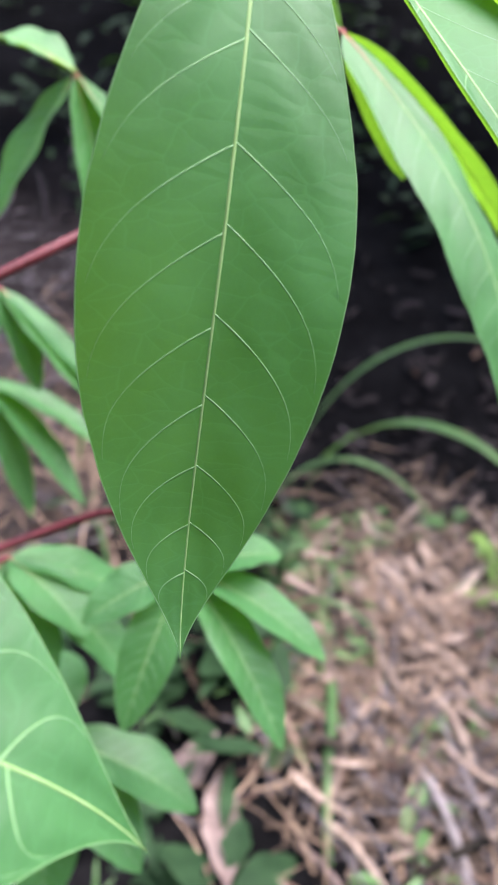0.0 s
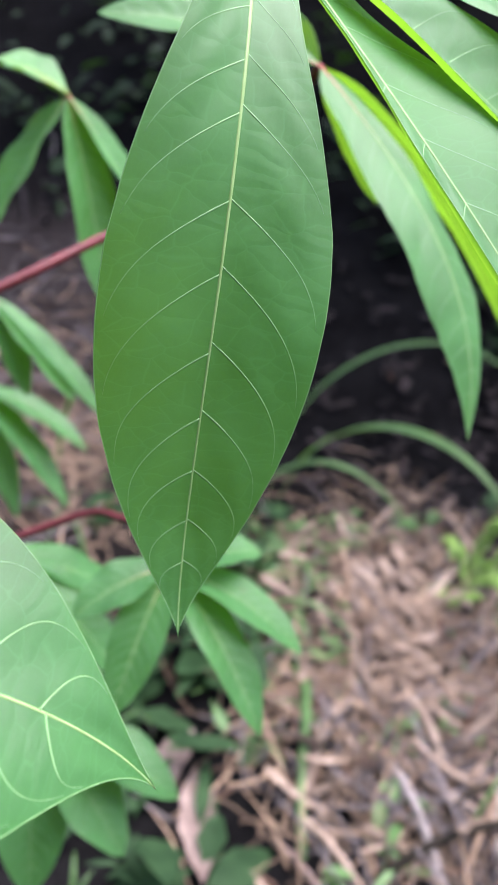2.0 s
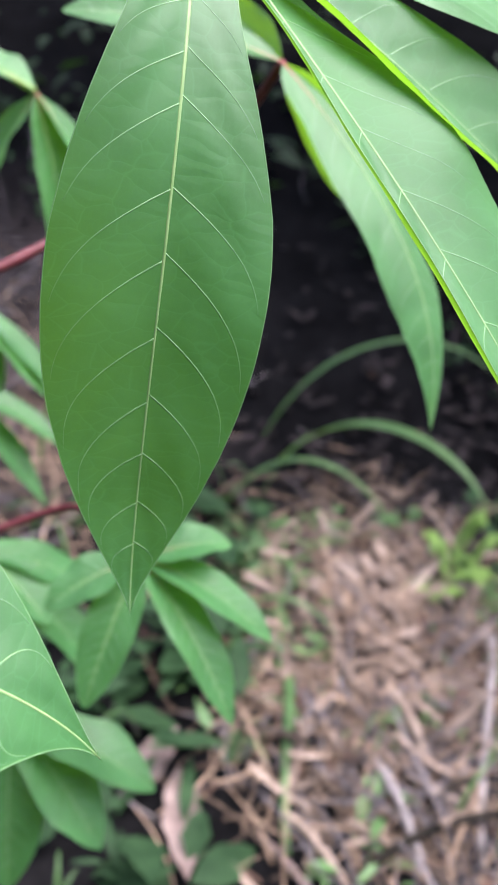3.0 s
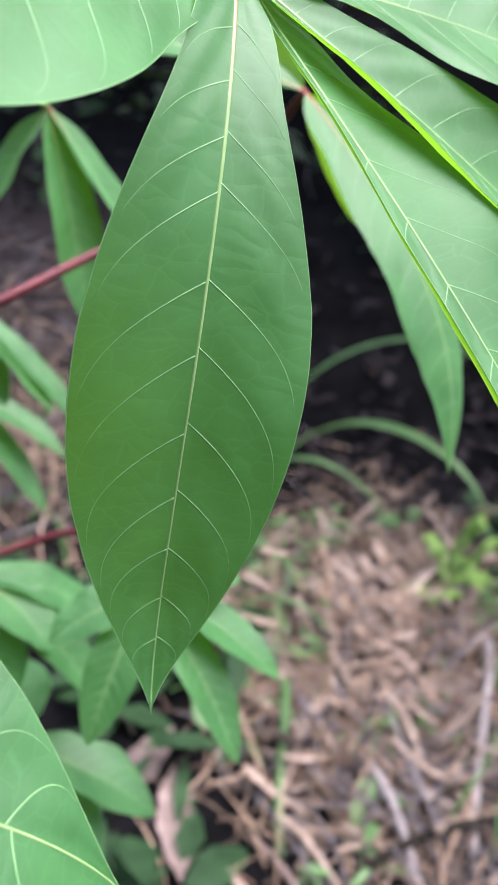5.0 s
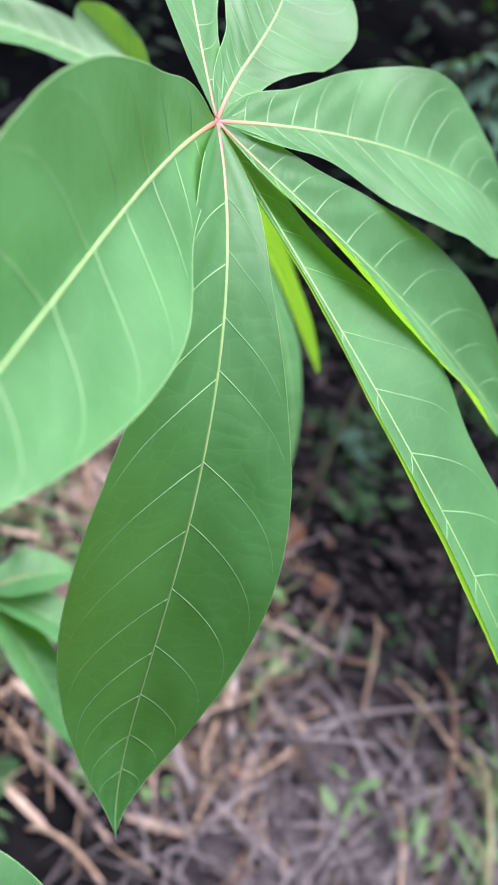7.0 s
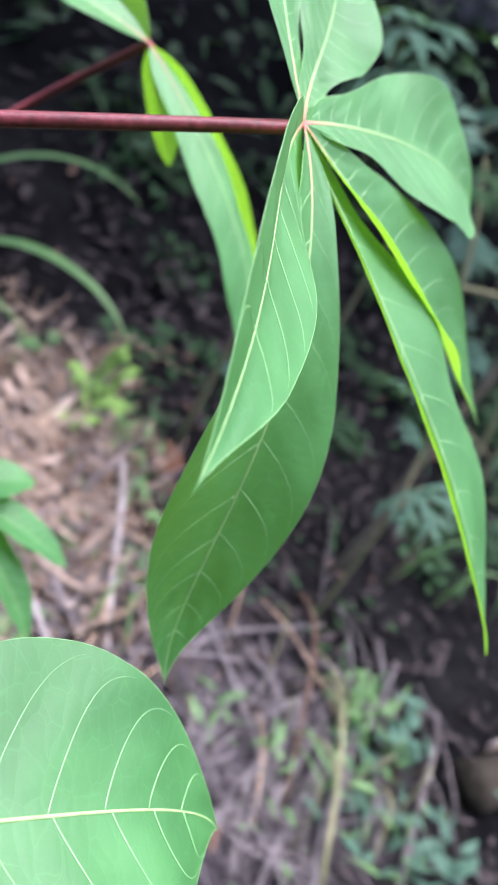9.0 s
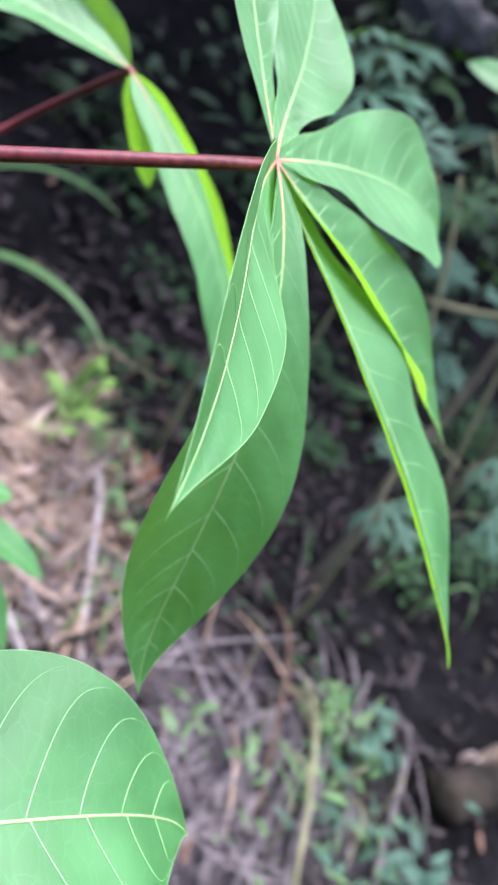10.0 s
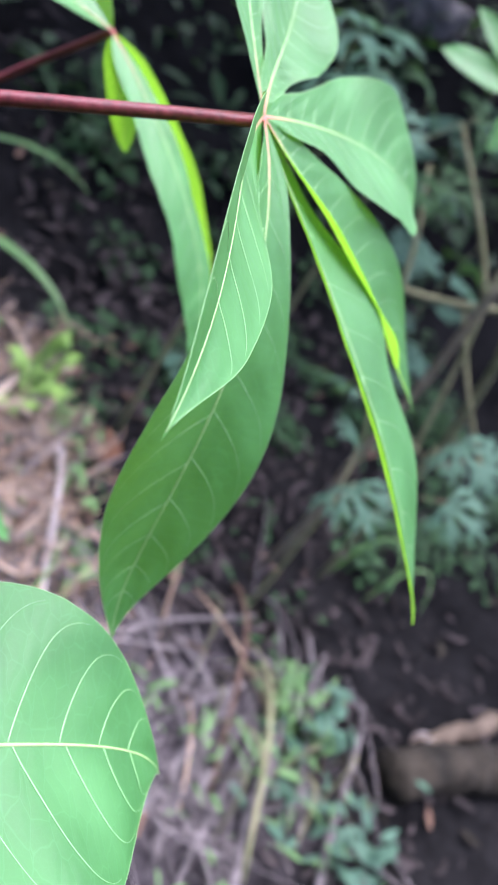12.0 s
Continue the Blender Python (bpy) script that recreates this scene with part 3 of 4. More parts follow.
def palmate_mesh(name, radius, mat, seed):
    """A fan-shaped leaf cut into five toothed fingers."""
    rnd = random.Random(seed)
    pieces = []
    for k in range(5):
        a = -84 + 42 * k
        ln = radius * (1.05 - 0.0035 * abs(a)) * rnd.uniform(0.92, 1.08)
        pieces.append((*mesh_data(leaflet_mesh("t", ln, ln * 0.075, mat, 0.2, 0.25, 0.3, seed + k, 10, 3)), pose(0, 0, 0, 0, 0, a)))
        for q, sd in ((0.40, 1), (0.50, -1)):
            m = pose(0, 0, 0, 0, 0, a) @ pose(ln * q, 0, -0.3 * ln * q * q, 0, 12, sd * rnd.uniform(32, 46))
            side = ln * 0.42 * (1.25 - q)
            pieces.append((*mesh_data(leaflet_mesh("t", side * 1.35, side * 0.15, mat, 0.1, 0.2, 0.2, seed + k, 6, 3)), m))
    V, F, U = merge(pieces)
    return mesh_from(name, V, F, mat, U)


PALM = [palmate_mesh("leaf", 0.1, WEED, 2), palmate_mesh("leaf", 0.1, WEED, 9)]
# the same fans in the leaf colour darkened for shade
SHADE_PALM = [palmate_mesh("leaf", 0.1, SHADE_WEED, 2), palmate_mesh("leaf", 0.1, SHADE_WEED, 9)]


def palm_weed(x, y, height, leaves, label, kinds=PALM):
    """An upright stem with long-stalked, finger-cut leaves at given centres and sizes."""
    z = ground_at(x, y) - 0.01
    ob = thing("weed_plant", (x, y, z), label, "weed", "finger-leaved weeds")
    pts = bezier((0, 0, 0), (0.01, 0.0, height * 0.4), (-0.01, 0.01, height * 0.7), (0, 0, height), 12)
    part("stem", stalk_mesh("stem", pts, 0.006, 0.0035, TWIG, 8), ob)
    for k, (cx, cy, cz, size, turn, tip) in enumerate(leaves):
        e = np.array((cx - x, cy - y, cz - z))
        s = np.array(pts[11 - (k % 3)])
        part("leaf_stalk", stalk_mesh("leaf_stalk", bezier(s, s + (e - s) * 0.4 + (0, 0, 0.02), s + (e - s) * 0.8 + (0, 0, 0.015), e, 10), 0.0022, 0.0014, TWIG, 6), ob)
        lf = part("leaf", kinds[k % 2], ob)
        lf.matrix_basis = pose(*e, 32 + tip, -8, turn) @ Matrix.Scale(size / 0.1, 4)


palm_weed(0.66, 1.42, 0.80, ((0.602, 1.31, 0.906, 0.13, -100, 0), (0.565, 1.362, 0.955, 0.13, -140, 5), (0.738, 1.336, 0.864, 0.085, -40, 5), (0.665, 1.43, 0.945, 0.14, -110, 0)), "tall blue-green weed with finger-cut leaves")
palm_weed(1.00, 1.62, 0.76, ((0.88, 1.396, 0.769, 0.10, -90, 0), (0.949, 1.565, 0.864, 0.11, 60, 0), (1.06, 1.52, 0.74, 0.10, -30, 8), (1.10, 1.60, 0.86, 0.11, 10, 0)), "weed with finger-cut leaves, green darkened to stand for shade", SHADE_PALM)
palm_weed(0.88, 1.00, 0.38, ((0.792, 0.92, 0.445, 0.10, -95, 0), (0.981, 0.902, 0.465, 0.085, -60, 5), (0.90, 1.07, 0.40, 0.09, 70, 0)), "low blue-green weed with finger-cut leaves")
palm_weed(1.10, 1.10, 0.45, ((1.047, 1.026, 0.496, 0.10, -80, 0), (0.92, 1.20, 0.43, 0.10, 150, 0), (1.18, 1.06, 0.44, 0.10, -30, 6)), "low blue-green weed with drooping finger-cut leaves")
for args in ((1.42, 1.75, 0.62, 9, "feathery weed beside a bare branch", 5, (0.0, -0.05), 1.6),
             (1.62, 2.25, 0.75, 11, "tall feathery weed at the foot of the bank", 6, (0.0, 0.0), 1.9),
             (0.86, 1.66, 0.12, 5, "short feathery weed in deep shade", 7, (0.0, 0.0), 0.8)):
    feathery_weed(*args)

# lime-green seedling
LIMELEAF = [leaflet_mesh("leaf", 0.024, 0.0062, LIME, 0.1, 0.2, 0.3, 1), leaflet_mesh("leaf", 0.019, 0.0052, LIME, 0.1, 0.2, 0.2, 4)]
rnd = random.Random(17)
for cx, cy, fronds in ((0.415, 1.40, ((-0.05, -0.03, 0.16), (0.035, 0.0, 0.20), (0.06, -0.05, 0.10))), (0.465, 1.44, ((0.03, -0.02, 0.15), (-0.02, -0.04, 0.11))), (0.40, 1.35, ((0.02, -0.03, 0.08), (-0.03, -0.03, 0.07)))):
    ob = thing("lime_weed", (cx, cy, ground_at(cx, cy) - 0.005), "lime-green feathery seedling growing beside the straw", "weed", "lime seedlings")
    for fx, fy, fz in fronds:
        pts = bezier((0, 0, 0), (fx * 0.1, fy * 0.1, fz * 0.6), (fx * 0.5, fy * 0.5, fz), (fx, fy, fz * 0.95), 22)
        part("stem", stalk_mesh("stem", pts, 0.0016, 0.0007, GRASS, 6), ob)
        way = math.degrees(math.atan2(fy, fx))
        for k in range(5, 22):
            for sd in (-1, 1):
                lf = part("leaf", LIMELEAF[k % 2], ob)
                lf.matrix_basis = pose(*pts[k], rnd.uniform(-15, 15), rnd.uniform(-20, 15), way + sd * rnd.uniform(50, 75)) @ Matrix.Scale(rnd.uniform(0.8, 1.25), 4)

# arching grass blades
def grass_blade(p0, p1, p2, p3, width, label="", group="grass blades"):
    b = Blade(p0, p1, p2, p3, 0.0, 0.0, 0.35, width, 0.35, 0.8, seed=len(label) + int(width * 9000), veins=3, wave=0.01, neck=0.0)
    ob = new("grass_blade", b.lamina(24, 7, GRASS))
    return tagged(ob, label or "long arching green grass blade", "grass", group)


def ground_pt(x, y, dz=-0.01):
    return (x, y, ground_at(x, y) + dz)


grass_blade(ground_pt(0.10, 1.86), (0.20, 1.74, 0.27), (0.42, 1.60, 0.28), (0.497, 1.505, 0.170), 0.0190)
grass_blade(ground_pt(0.06, 1.95), (0.16, 1.95, 0.31), (0.42, 1.95, 0.36), (0.54, 1.84, 0.29), 0.014)
grass_blade(ground_pt(-0.02, 1.62), (0.06, 1.62, 0.22), (0.22, 1.58, 0.22), (0.33, 1.50, 0.10), 0.010)
grass_blade(ground_pt(0.05, 1.60), (0.07, 1.60, 0.14), (0.12, 1.58, 0.22), (0.15, 1.62, 0.23), 0.005)
grass_blade(ground_pt(0.02, 1.28), (0.07, 1.26, 0.14), (0.16, 1.22, 0.16), (0.22, 1.18, 0.08), 0.006)
grass_blade(ground_pt(-0.30, 1.50), (-0.24, 1.48, 0.2), (-0.16, 1.40, 0.22), (-0.08, 1.34, 0.10), 0.007)
grass_blade(ground_pt(-0.42, 1.70), (-0.40, 1.66, 0.3), (-0.30, 1.6, 0.35), (-0.22, 1.5, 0.2), 0.007)
grass_blade(ground_pt(1.22, 1.06), (1.28, 1.08, 0.16), (1.36, 1.06, 0.12), (1.32, 1.0, 0.02), 0.005, "dark curled grass blade in the shade")
grass_blade(ground_pt(1.14, 1.12), (1.20, 1.14, 0.2), (1.27, 1.10, 0.16), (1.22, 1.02, 0.03), 0.005, "dark curled grass blade in the shade")
rnd = random.Random(5)
for k in range(34):
    x, y = (rnd.uniform(-0.45, 0.06), rnd.uniform(0.72, 1.75)) if k % 2 else (rnd.uniform(0.0, 0.5), rnd.uniform(0.8, 1.5))
    h, a = rnd.uniform(0.05, 0.13), rnd.uniform(0, 6.28)
    dx, dy = h * 0.8 * math.cos(a), h * 0.8 * math.sin(a)
    z = ground_at(x, y)
    grass_blade((x, y, z - 0.005), (x + dx * 0.1, y + dy * 0.1, z + h * 0.6), (x + dx * 0.5, y + dy * 0.5, z + h), (x + dx, y + dy, z + h * 0.75), rnd.uniform(0.002, 0.004), "short green grass blade", "short grass")

# bare branch with side twigs, standing at the foot of the bank
def branch_thing(name, paths, mat, label, category):
    ob = thing(name, (0, 0, 0), label, category)
    for k, (pts, r0, r1) in enumerate(paths):
        part("limb" if k == 0 else "twig", stalk_mesh("limb", bezier(*pts, 14), r0, r1, mat, 8), ob)
    return ob


J = np.array((1.145, 1.294, 0.632))
branch_thing("bare_shrub", (
    (((1.36, 1.30, 0.0), (1.33, 1.28, 0.4), (1.25, 1.27, 0.62), tuple(J + (0.04, -0.02, 0.02))), 0.011, 0.008),
    ((tuple(J + (0.04, -0.02, 0.02)), tuple(J), tuple(J + (-0.06, 0.03, -0.04)), tuple(J + (-0.16, 0.08, -0.06))), 0.0085, 0.0055),
    ((tuple(J), tuple(J + (-0.03, 0.05, 0.08)), tuple(J + (-0.09, 0.11, 0.15)), tuple(J + (-0.17, 0.18, 0.24))), 0.006, 0.004),
    ((tuple(J + (-0.01, 0, 0)), tuple(J + (-0.01, 0.02, 0.12)), tuple(J + (-0.02, 0.05, 0.22)), tuple(J + (0.0, 0.08, 0.36))), 0.006, 0.004),
    ((tuple(J + (-0.03, 0.02, -0.01)), tuple(J + (0.0, -0.04, -0.09)), tuple(J + (0.05, -0.1, -0.17)), tuple(J + (0.12, -0.2, -0.26))), 0.0055, 0.0035),
    ((tuple(J + (0.0, 0.0, 0.0)), tuple(J + (0.01, -0.06, -0.14)), tuple(J + (0.0, -0.1, -0.28)), tuple(J + (0.02, -0.14, -0.42))), 0.0055, 0.0035),
    ((tuple(J + (-0.14, 0.07, -0.055)), tuple(J + (-0.12, 0.04, -0.12)), tuple(J + (-0.10, 0.0, -0.24)), tuple(J + (-0.06, -0.06, -0.38))), 0.005, 0.003),
    ((tuple(J + (-0.14, 0.07, -0.055)), tuple(J + (-0.15, 0.09, 0.02)), tuple(J + (-0.17, 0.12, 0.08)), tuple(J + (-0.2, 0.15, 0.16))), 0.005, 0.003),
), TWIG, "bare green-brown shrub with forking twigs", "shrub")

# pale leaf cluster hanging at the upper side of the bank
far = thing("cassava_leaf", (0, 0, 0), "pale green cassava leaf seen against the dark bank", "leaf", "cassava leaves")
FAR_HUB = (0.5825, 0.905, 1.0747)
for k, tip in enumerate(((0.4415, 0.900, 1.0810), (0.4760, 0.935, 1.1250), (0.545, 0.87, 1.02), (0.62, 0.88, 1.05))):
    build_lobe(far, easy_blade(FAR_HUB, tip, 0.017, 0.03, 0.7, 0.1, 0.2, seed=150 + k), 150 + k)
part("petiole", stalk_mesh("petiole", bezier(FAR_HUB, (0.62, 0.92, 1.10), (0.80, 1.0, 1.0), (0.95, 1.1, 0.9), 12), 0.0016, 0.0022, PETIOLE), far, "red leaf stalk")
stem2 = thing("cassava_plant", (0.95, 1.1, 0), "thin grey-brown cassava stem rooted in the soil", "plant")
part("trunk", stalk_mesh("trunk", [(0.012 * math.sin(1.3 * k), 0.01 * math.cos(k), -0.05 + 0.1 * k) for k in range(10)] , 0.011, 0.006, BARK, 10), stem2)


# dead wood, stalks and single dry leaves
def stick(points, r0, r1, mat, name, label, category, group=""):
    n = 16
    P = bezier(*points, n)
    rad = [(r0 + (r1 - r0) * k / (n - 1)) * (1 + 0.12 * math.sin(k * 2.3)) for k in range(n)]
    v, f = tube(P, rad, 9)
    return tagged(new(name, mesh_from(name, v, f, mat)), label, category, group)


def lying(x0, y0, x1, y1, r, mat, label="dry grey-brown stalk lying on the litter", arch=0.03, group="dry stalks", name="dry_stalk", r1=None):
    z0, z1 = ground_at(x0, y0) + r, ground_at(x1, y1) + r
    dx, dy = x1 - x0, y1 - y0
    return stick(((x0, y0, z0), (x0 + dx * 0.3 - dy * 0.06, y0 + dy * 0.3 + dx * 0.06, z0 + arch), (x0 + dx * 0.7 + dy * 0.05, y0 + dy * 0.7 - dx * 0.05, z1 + arch), (x1, y1, z1)), r, r1 or r * 0.7, mat, name, label, "stalk", group)


def log(x0, y0, x1, y1, r0, r1, mat, label):
    n, sides = 48, 22
    z0, z1 = ground_at(x0, y0) + r0 * 0.5, ground_at(x1, y1) + r1 * 0.5
    P = bezier((x0, y0, z0), (x0 + (x1 - x0) * 0.3, y0 + (y1 - y0) * 0.3 + 0.02, z0 + 0.01), (x0 + (x1 - x0) * 0.7, y0 + (y1 - y0) * 0.7 - 0.02, z1), (x1, y1, z1), n)
    v, f = tube(P, [(r0 + (r1 - r0) * k / (n - 1)) * min(1.0, 0.45 + 0.3 * k) for k in range(n)], sides)
    out = []
    for k, p in enumerate(v):
        c0 = P[k // sides]
        ridge = 1 + 0.16 * noise.noise((k % sides * 1.1, k // sides * 0.12, 3.1)) + 0.22 * noise.noise((p[0] * 30, p[1] * 30, p[2] * 30))
        out.append(c0 + (np.asarray(p) - c0) * ridge + (0.02 * noise.noise((k % sides * 0.9, 0, 7)) * (k < 2 * sides), 0, 0))
    return tagged(new("log", mesh_from("log", out, f, mat)), label, "log")


log(1.06, 0.63, 1.52, 0.66, 0.046, 0.052, LOGWOOD, "dark weathered log half sunk in soil")
log(1.215, 0.70, 1.46, 0.77, 0.016, 0.022, BRANCH, "broken brown branch with a pale splintered end")
for k in range(5):
    lying(1.235, 0.698 + 0.007 * k, 1.185 + 0.008 * (k % 3), 0.684 + 0.010 * k, 0.0032, (PALE, HUSK)[k % 2], "pale splinter at the broken branch", 0.022 + 0.005 * (k % 3), "wood splinters", "wood_splinter")
rnd = random.Random(41)
for k in range(9):
    x, y = rnd.uniform(0.68, 0.92), rnd.uniform(0.5, 0.85)
    lying(x, y, x + rnd.uniform(-0.10, 0.16), y + rnd.uniform(-0.2, 0.2), rnd.uniform(0.0018, 0.0032), TWIG, "thin bowed yellow-green weed over stalks", rnd.uniform(0.08, 0.18), "bowed weeds", "bent_weed")
lying(1.094, 0.67, 1.185, 0.642, 0.0035, PALE, "curled dry root on the soil", 0.02, "", "dry_root")
lying(0.250, 1.020, 0.350, 0.790, 0.0085, PALE, "pale grey stick lying across straw", 0.05)
lying(0.235, 0.805, 0.500, 0.960, 0.0075, WOOD, "dark twig lying across straw", 0.07)
lying(0.33, 0.90, 0.46, 1.02, 0.004, WOOD, "thin dark twig lying across straw", 0.06)
lying(0.500, 1.390, 0.424, 0.860, 0.0085, PALE, "long dry grey stalk lying over straw", 0.06)
lying(0.122, 1.180, 0.142, 0.835, 0.0085, GRASS, "yellow-green fallen stem lying on soil", 0.05)
lying(0.20, 1.135, 0.34, 1.16, 0.0065, HUSK, "pale dry stalk lying across straw", 0.05)
lying(0.285, 1.12, 0.36, 0.98, 0.011, HUSK, "broad split dry stalk lying on straw", 0.05)
lying(0.13, 0.90, 0.24, 0.78, 0.0065, HUSK, "pale dry stalk lying on soil", 0.03)
lying(0.69, 0.92, 0.78, 0.68, 0.006, STALK)
lying(0.82, 0.90, 0.92, 0.68, 0.007, STALK, "pale arched dry stalk lying on soil", 0.08)
lying(0.60, 1.02, 0.70, 0.55, 0.005, STALK)
lying(0.74, 0.95, 0.66, 0.50, 0.0045, STALK)
lying(0.86, 1.05, 0.70, 0.62, 0.005, DEAD, "reddish-brown dry stalk lying on soil", 0.10)
lying(0.55, 0.90, 0.90, 0.98, 0.005, STALK)
lying(0.42, 0.86, 0.60, 0.80, 0.005, WOOD)
lying(0.30, 1.36, 0.55, 1.24, 0.005, STALK)
lying(0.10, 0.86, 0.22, 0.72, 0.006, PINK, "pinkish dry stalk lying on soil", 0.02)
lying(-0.15, 1.55, 0.0, 1.2, 0.005, STALK)
rnd = random.Random(63)
for k in range(26):
    x, y, a, ln = rnd.gauss(0.27, 0.09), rnd.gauss(1.14, 0.18), rnd.uniform(0.3, 3.0), rnd.uniform(0.12, 0.30)
    lying(x, y, x + ln * math.cos(a), y + ln * math.sin(a), rnd.uniform(0.0025, 0.0055), rnd.choice((STRAW, STRAW, STALK)), "pale dry stalk lying across the straw heap", rnd.uniform(0.02, 0.07), "straw stalks")
rnd = random.Random(57)
for k in range(15):
    x, y, a, ln = rnd.uniform(0.50, 0.86), rnd.uniform(0.44, 0.62), rnd.uniform(0.75, 1.35), rnd.uniform(0.28, 0.5)
    lying(x, y, x + ln * math.cos(a), y + ln * math.sin(a), rnd.uniform(0.004, 0.0085), STALK, "thick pale grey stalk lying on dry soil", rnd.uniform(0.0, 0.05), "thick pale stalks", r1=rnd.uniform(0.003, 0.006))
lying(0.72, 0.48, 0.86, 0.92, 0.0050, TWIG, "yellow-green bent stem lying over grey stalks", 0.12)
rnd = random.Random(31)
for k in range(30):
    x, y, a, ln = rnd.uniform(0.42, 1.02), rnd.uniform(0.38, 1.05), rnd.uniform(0.9, 2.3), rnd.uniform(0.12, 0.4)
    lying(x, y, x + ln * math.cos(a), y - ln * math.sin(a) * rnd.choice((1, 1, -1)), rnd.uniform(0.0014, 0.0038), rnd.choice((STALK, STALK, STRAW, WOOD)), "thin dry stalk lying on grey soil", rnd.uniform(0.01, 0.07), "thin dry stalks")


def rock(x, y, size, label, seed):
    bm = bmesh.new()
    bmesh.ops.create_icosphere(bm, subdivisions=4, radius=size)
    for v in bm.verts:
        n = noise.noise(v.co * (2.2 / size) + Vector((seed, 0, 0))) * 0.35 + noise.noise(v.co * (7 / size)) * 0.1
        v.co *= 1 + n
        v.co.z *= 0.6
    me = bpy.data.meshes.new("stone")
    bm.to_mesh(me)
    bm.free()
    me.materials.append(ROCK)
    me.polygons.foreach_set("use_smooth", [True] * len(me.polygons))
    ob = tagged(new("stone", me), label, "stone")
    ob.location = (x, y, ground_at(x, y) + size * 0.25)


rock(2.107, 3.59, 0.20, "pale mauve-grey stone bedded in the bank", 1)


def dry_leaf(x, y, length, width, turn, mat, label, curl=0.5, seed=0, lift=0.012):
    me = leaflet_mesh("dead_leaf", length, width, mat, 0.1, curl, -0.1, seed, 12, 7)
    ob = new("dead_leaf", me)
    ob.matrix_basis = pose(x, y, ground_at(x, y) + lift, 8, -6, turn)
    return tagged(ob, label, "dead leaf", "dead leaves")


dry_leaf(-0.025, 0.95, 0.21, 0.028, -80, PINK, "pale pink dry leaf lying on soil", 0.35, 3, 0.03)
dry_leaf(-0.10, 0.90, 0.13, 0.026, 60, PINK, "pale pink dry leaf lying on soil", 0.3, 5, 0.02)
dry_leaf(0.600, 1.29, 0.11, 0.032, 75, RUST, "rusty brown dead leaf on dark soil", 0.5, 1)
dry_leaf(0.64, 1.20, 0.06, 0.02, 40, RUST, "rusty brown dead leaf on dark soil", 0.5, 2)
rnd = random.Random(77)
for k in range(44):
    x, y = rnd.uniform(0.45, 1.9), rnd.uniform(0.5, 2.7)
    dry_leaf(x, y, rnd.uniform(0.03, 0.07), rnd.uniform(0.006, 0.014), rnd.uniform(0, 360), rnd.choice((DEAD, WOOD)), "small crumpled dead leaf on the soil", rnd.uniform(0.2, 0.8), k, 0.008)


# straw heap and scattered litter
def litter(name, count, seed, mat, where, length, width, label, tilt=25):
    rnd = random.Random(seed)
    V, F = [], []
    for _ in range(count):
        x, y = where(rnd)
        ln, w, a = rnd.uniform(*length), rnd.uniform(*width), rnd.uniform(0, 6.283)
        t = radians(rnd.uniform(-tilt, tilt))
        z = ground_at(x, y) + rnd.uniform(0.0, 0.03) + 0.5 * ln * abs(math.sin(t)) * 0.6
        d = np.array((math.cos(a) * math.cos(t), math.sin(a) * math.cos(t), math.sin(t)))
        sd = np.array((-math.sin(a), math.cos(a), 0))
        up = np.cross(d, sd)
        bend = rnd.uniform(-0.25, 0.25) * ln
        o = len(V)
        for i in range(5):
            q = i / 4
            c = np.array((x, y, z)) + d * (q - 0.5) * ln + sd * bend * (q - q * q) * 4 * 0.5
            ww = w * (1 - 0.5 * abs(q - 0.4))
            V.extend((c - sd * ww, c + up * ww * 0.8, c + sd * ww, c - up * ww * 0.3))
        for i in range(4):
            for k in range(4):
                j = (k + 1) % 4
                F.append((o + i * 4 + k, o + i * 4 + j, o + i * 4 + 4 + j, o + i * 4 + 4 + k))
    ob = new(name, mesh_from(name, V, F, mat, smooth=False))
    return tagged(ob, label, "litter", kind="stuff")


def gauss_in(cx, cy, sx, sy):
    def pick(r):
        return cx + r.gauss(0, sx), cy + r.gauss(0, sy)
    return pick


litter("straw", 1250, 1, STRAW, gauss_in(0.29, 1.24, 0.13, 0.21), (0.04, 0.22), (0.0006, 0.0022), "heap of dry pinkish-brown straw")
litter("straw", 210, 7, HUSK, gauss_in(0.31, 1.25, 0.11, 0.19), (0.04, 0.17), (0.004, 0.012), "broad pale dry leaf strips among straw", 35)
litter("straw", 110, 8, HUSK, gauss_in(0.27, 1.29, 0.07, 0.10), (0.03, 0.11), (0.005, 0.012), "pale peach dry leaf scraps on straw", 35)
litter("straw", 330, 2, STALK, gauss_in(0.34, 1.10, 0.14, 0.24), (0.06, 0.28), (0.0008, 0.0030), "scattered grey dry grass stems")
litter("straw", 150, 3, STALK, gauss_in(0.62, 0.72, 0.17, 0.15), (0.06, 0.3), (0.0008, 0.0024), "thin grey dry grass on soil")
litter("straw", 130, 4, DEAD, gauss_in(0.32, 1.12, 0.22, 0.3), (0.02, 0.07), (0.002, 0.007), "brown leaf scraps on soil", 40)
litter("straw", 260, 10, STALK, gauss_in(-0.55, 2.2, 0.25, 0.3), (0.05, 0.22), (0.001, 0.004), "dry stems scattered on brown soil")
litter("leaf_litter", 650, 21, MULCH, gauss_in(0.95, 1.15, 0.30, 0.38), (0.012, 0.055), (0.002, 0.010), "dark mauve leaf litter on dark soil", 30)
litter("leaf_litter", 700, 22, MULCH, gauss_in(0.75, 2.0, 0.45, 0.40), (0.015, 0.07), (0.003, 0.014), "dark mauve leaf litter on dark soil", 30)
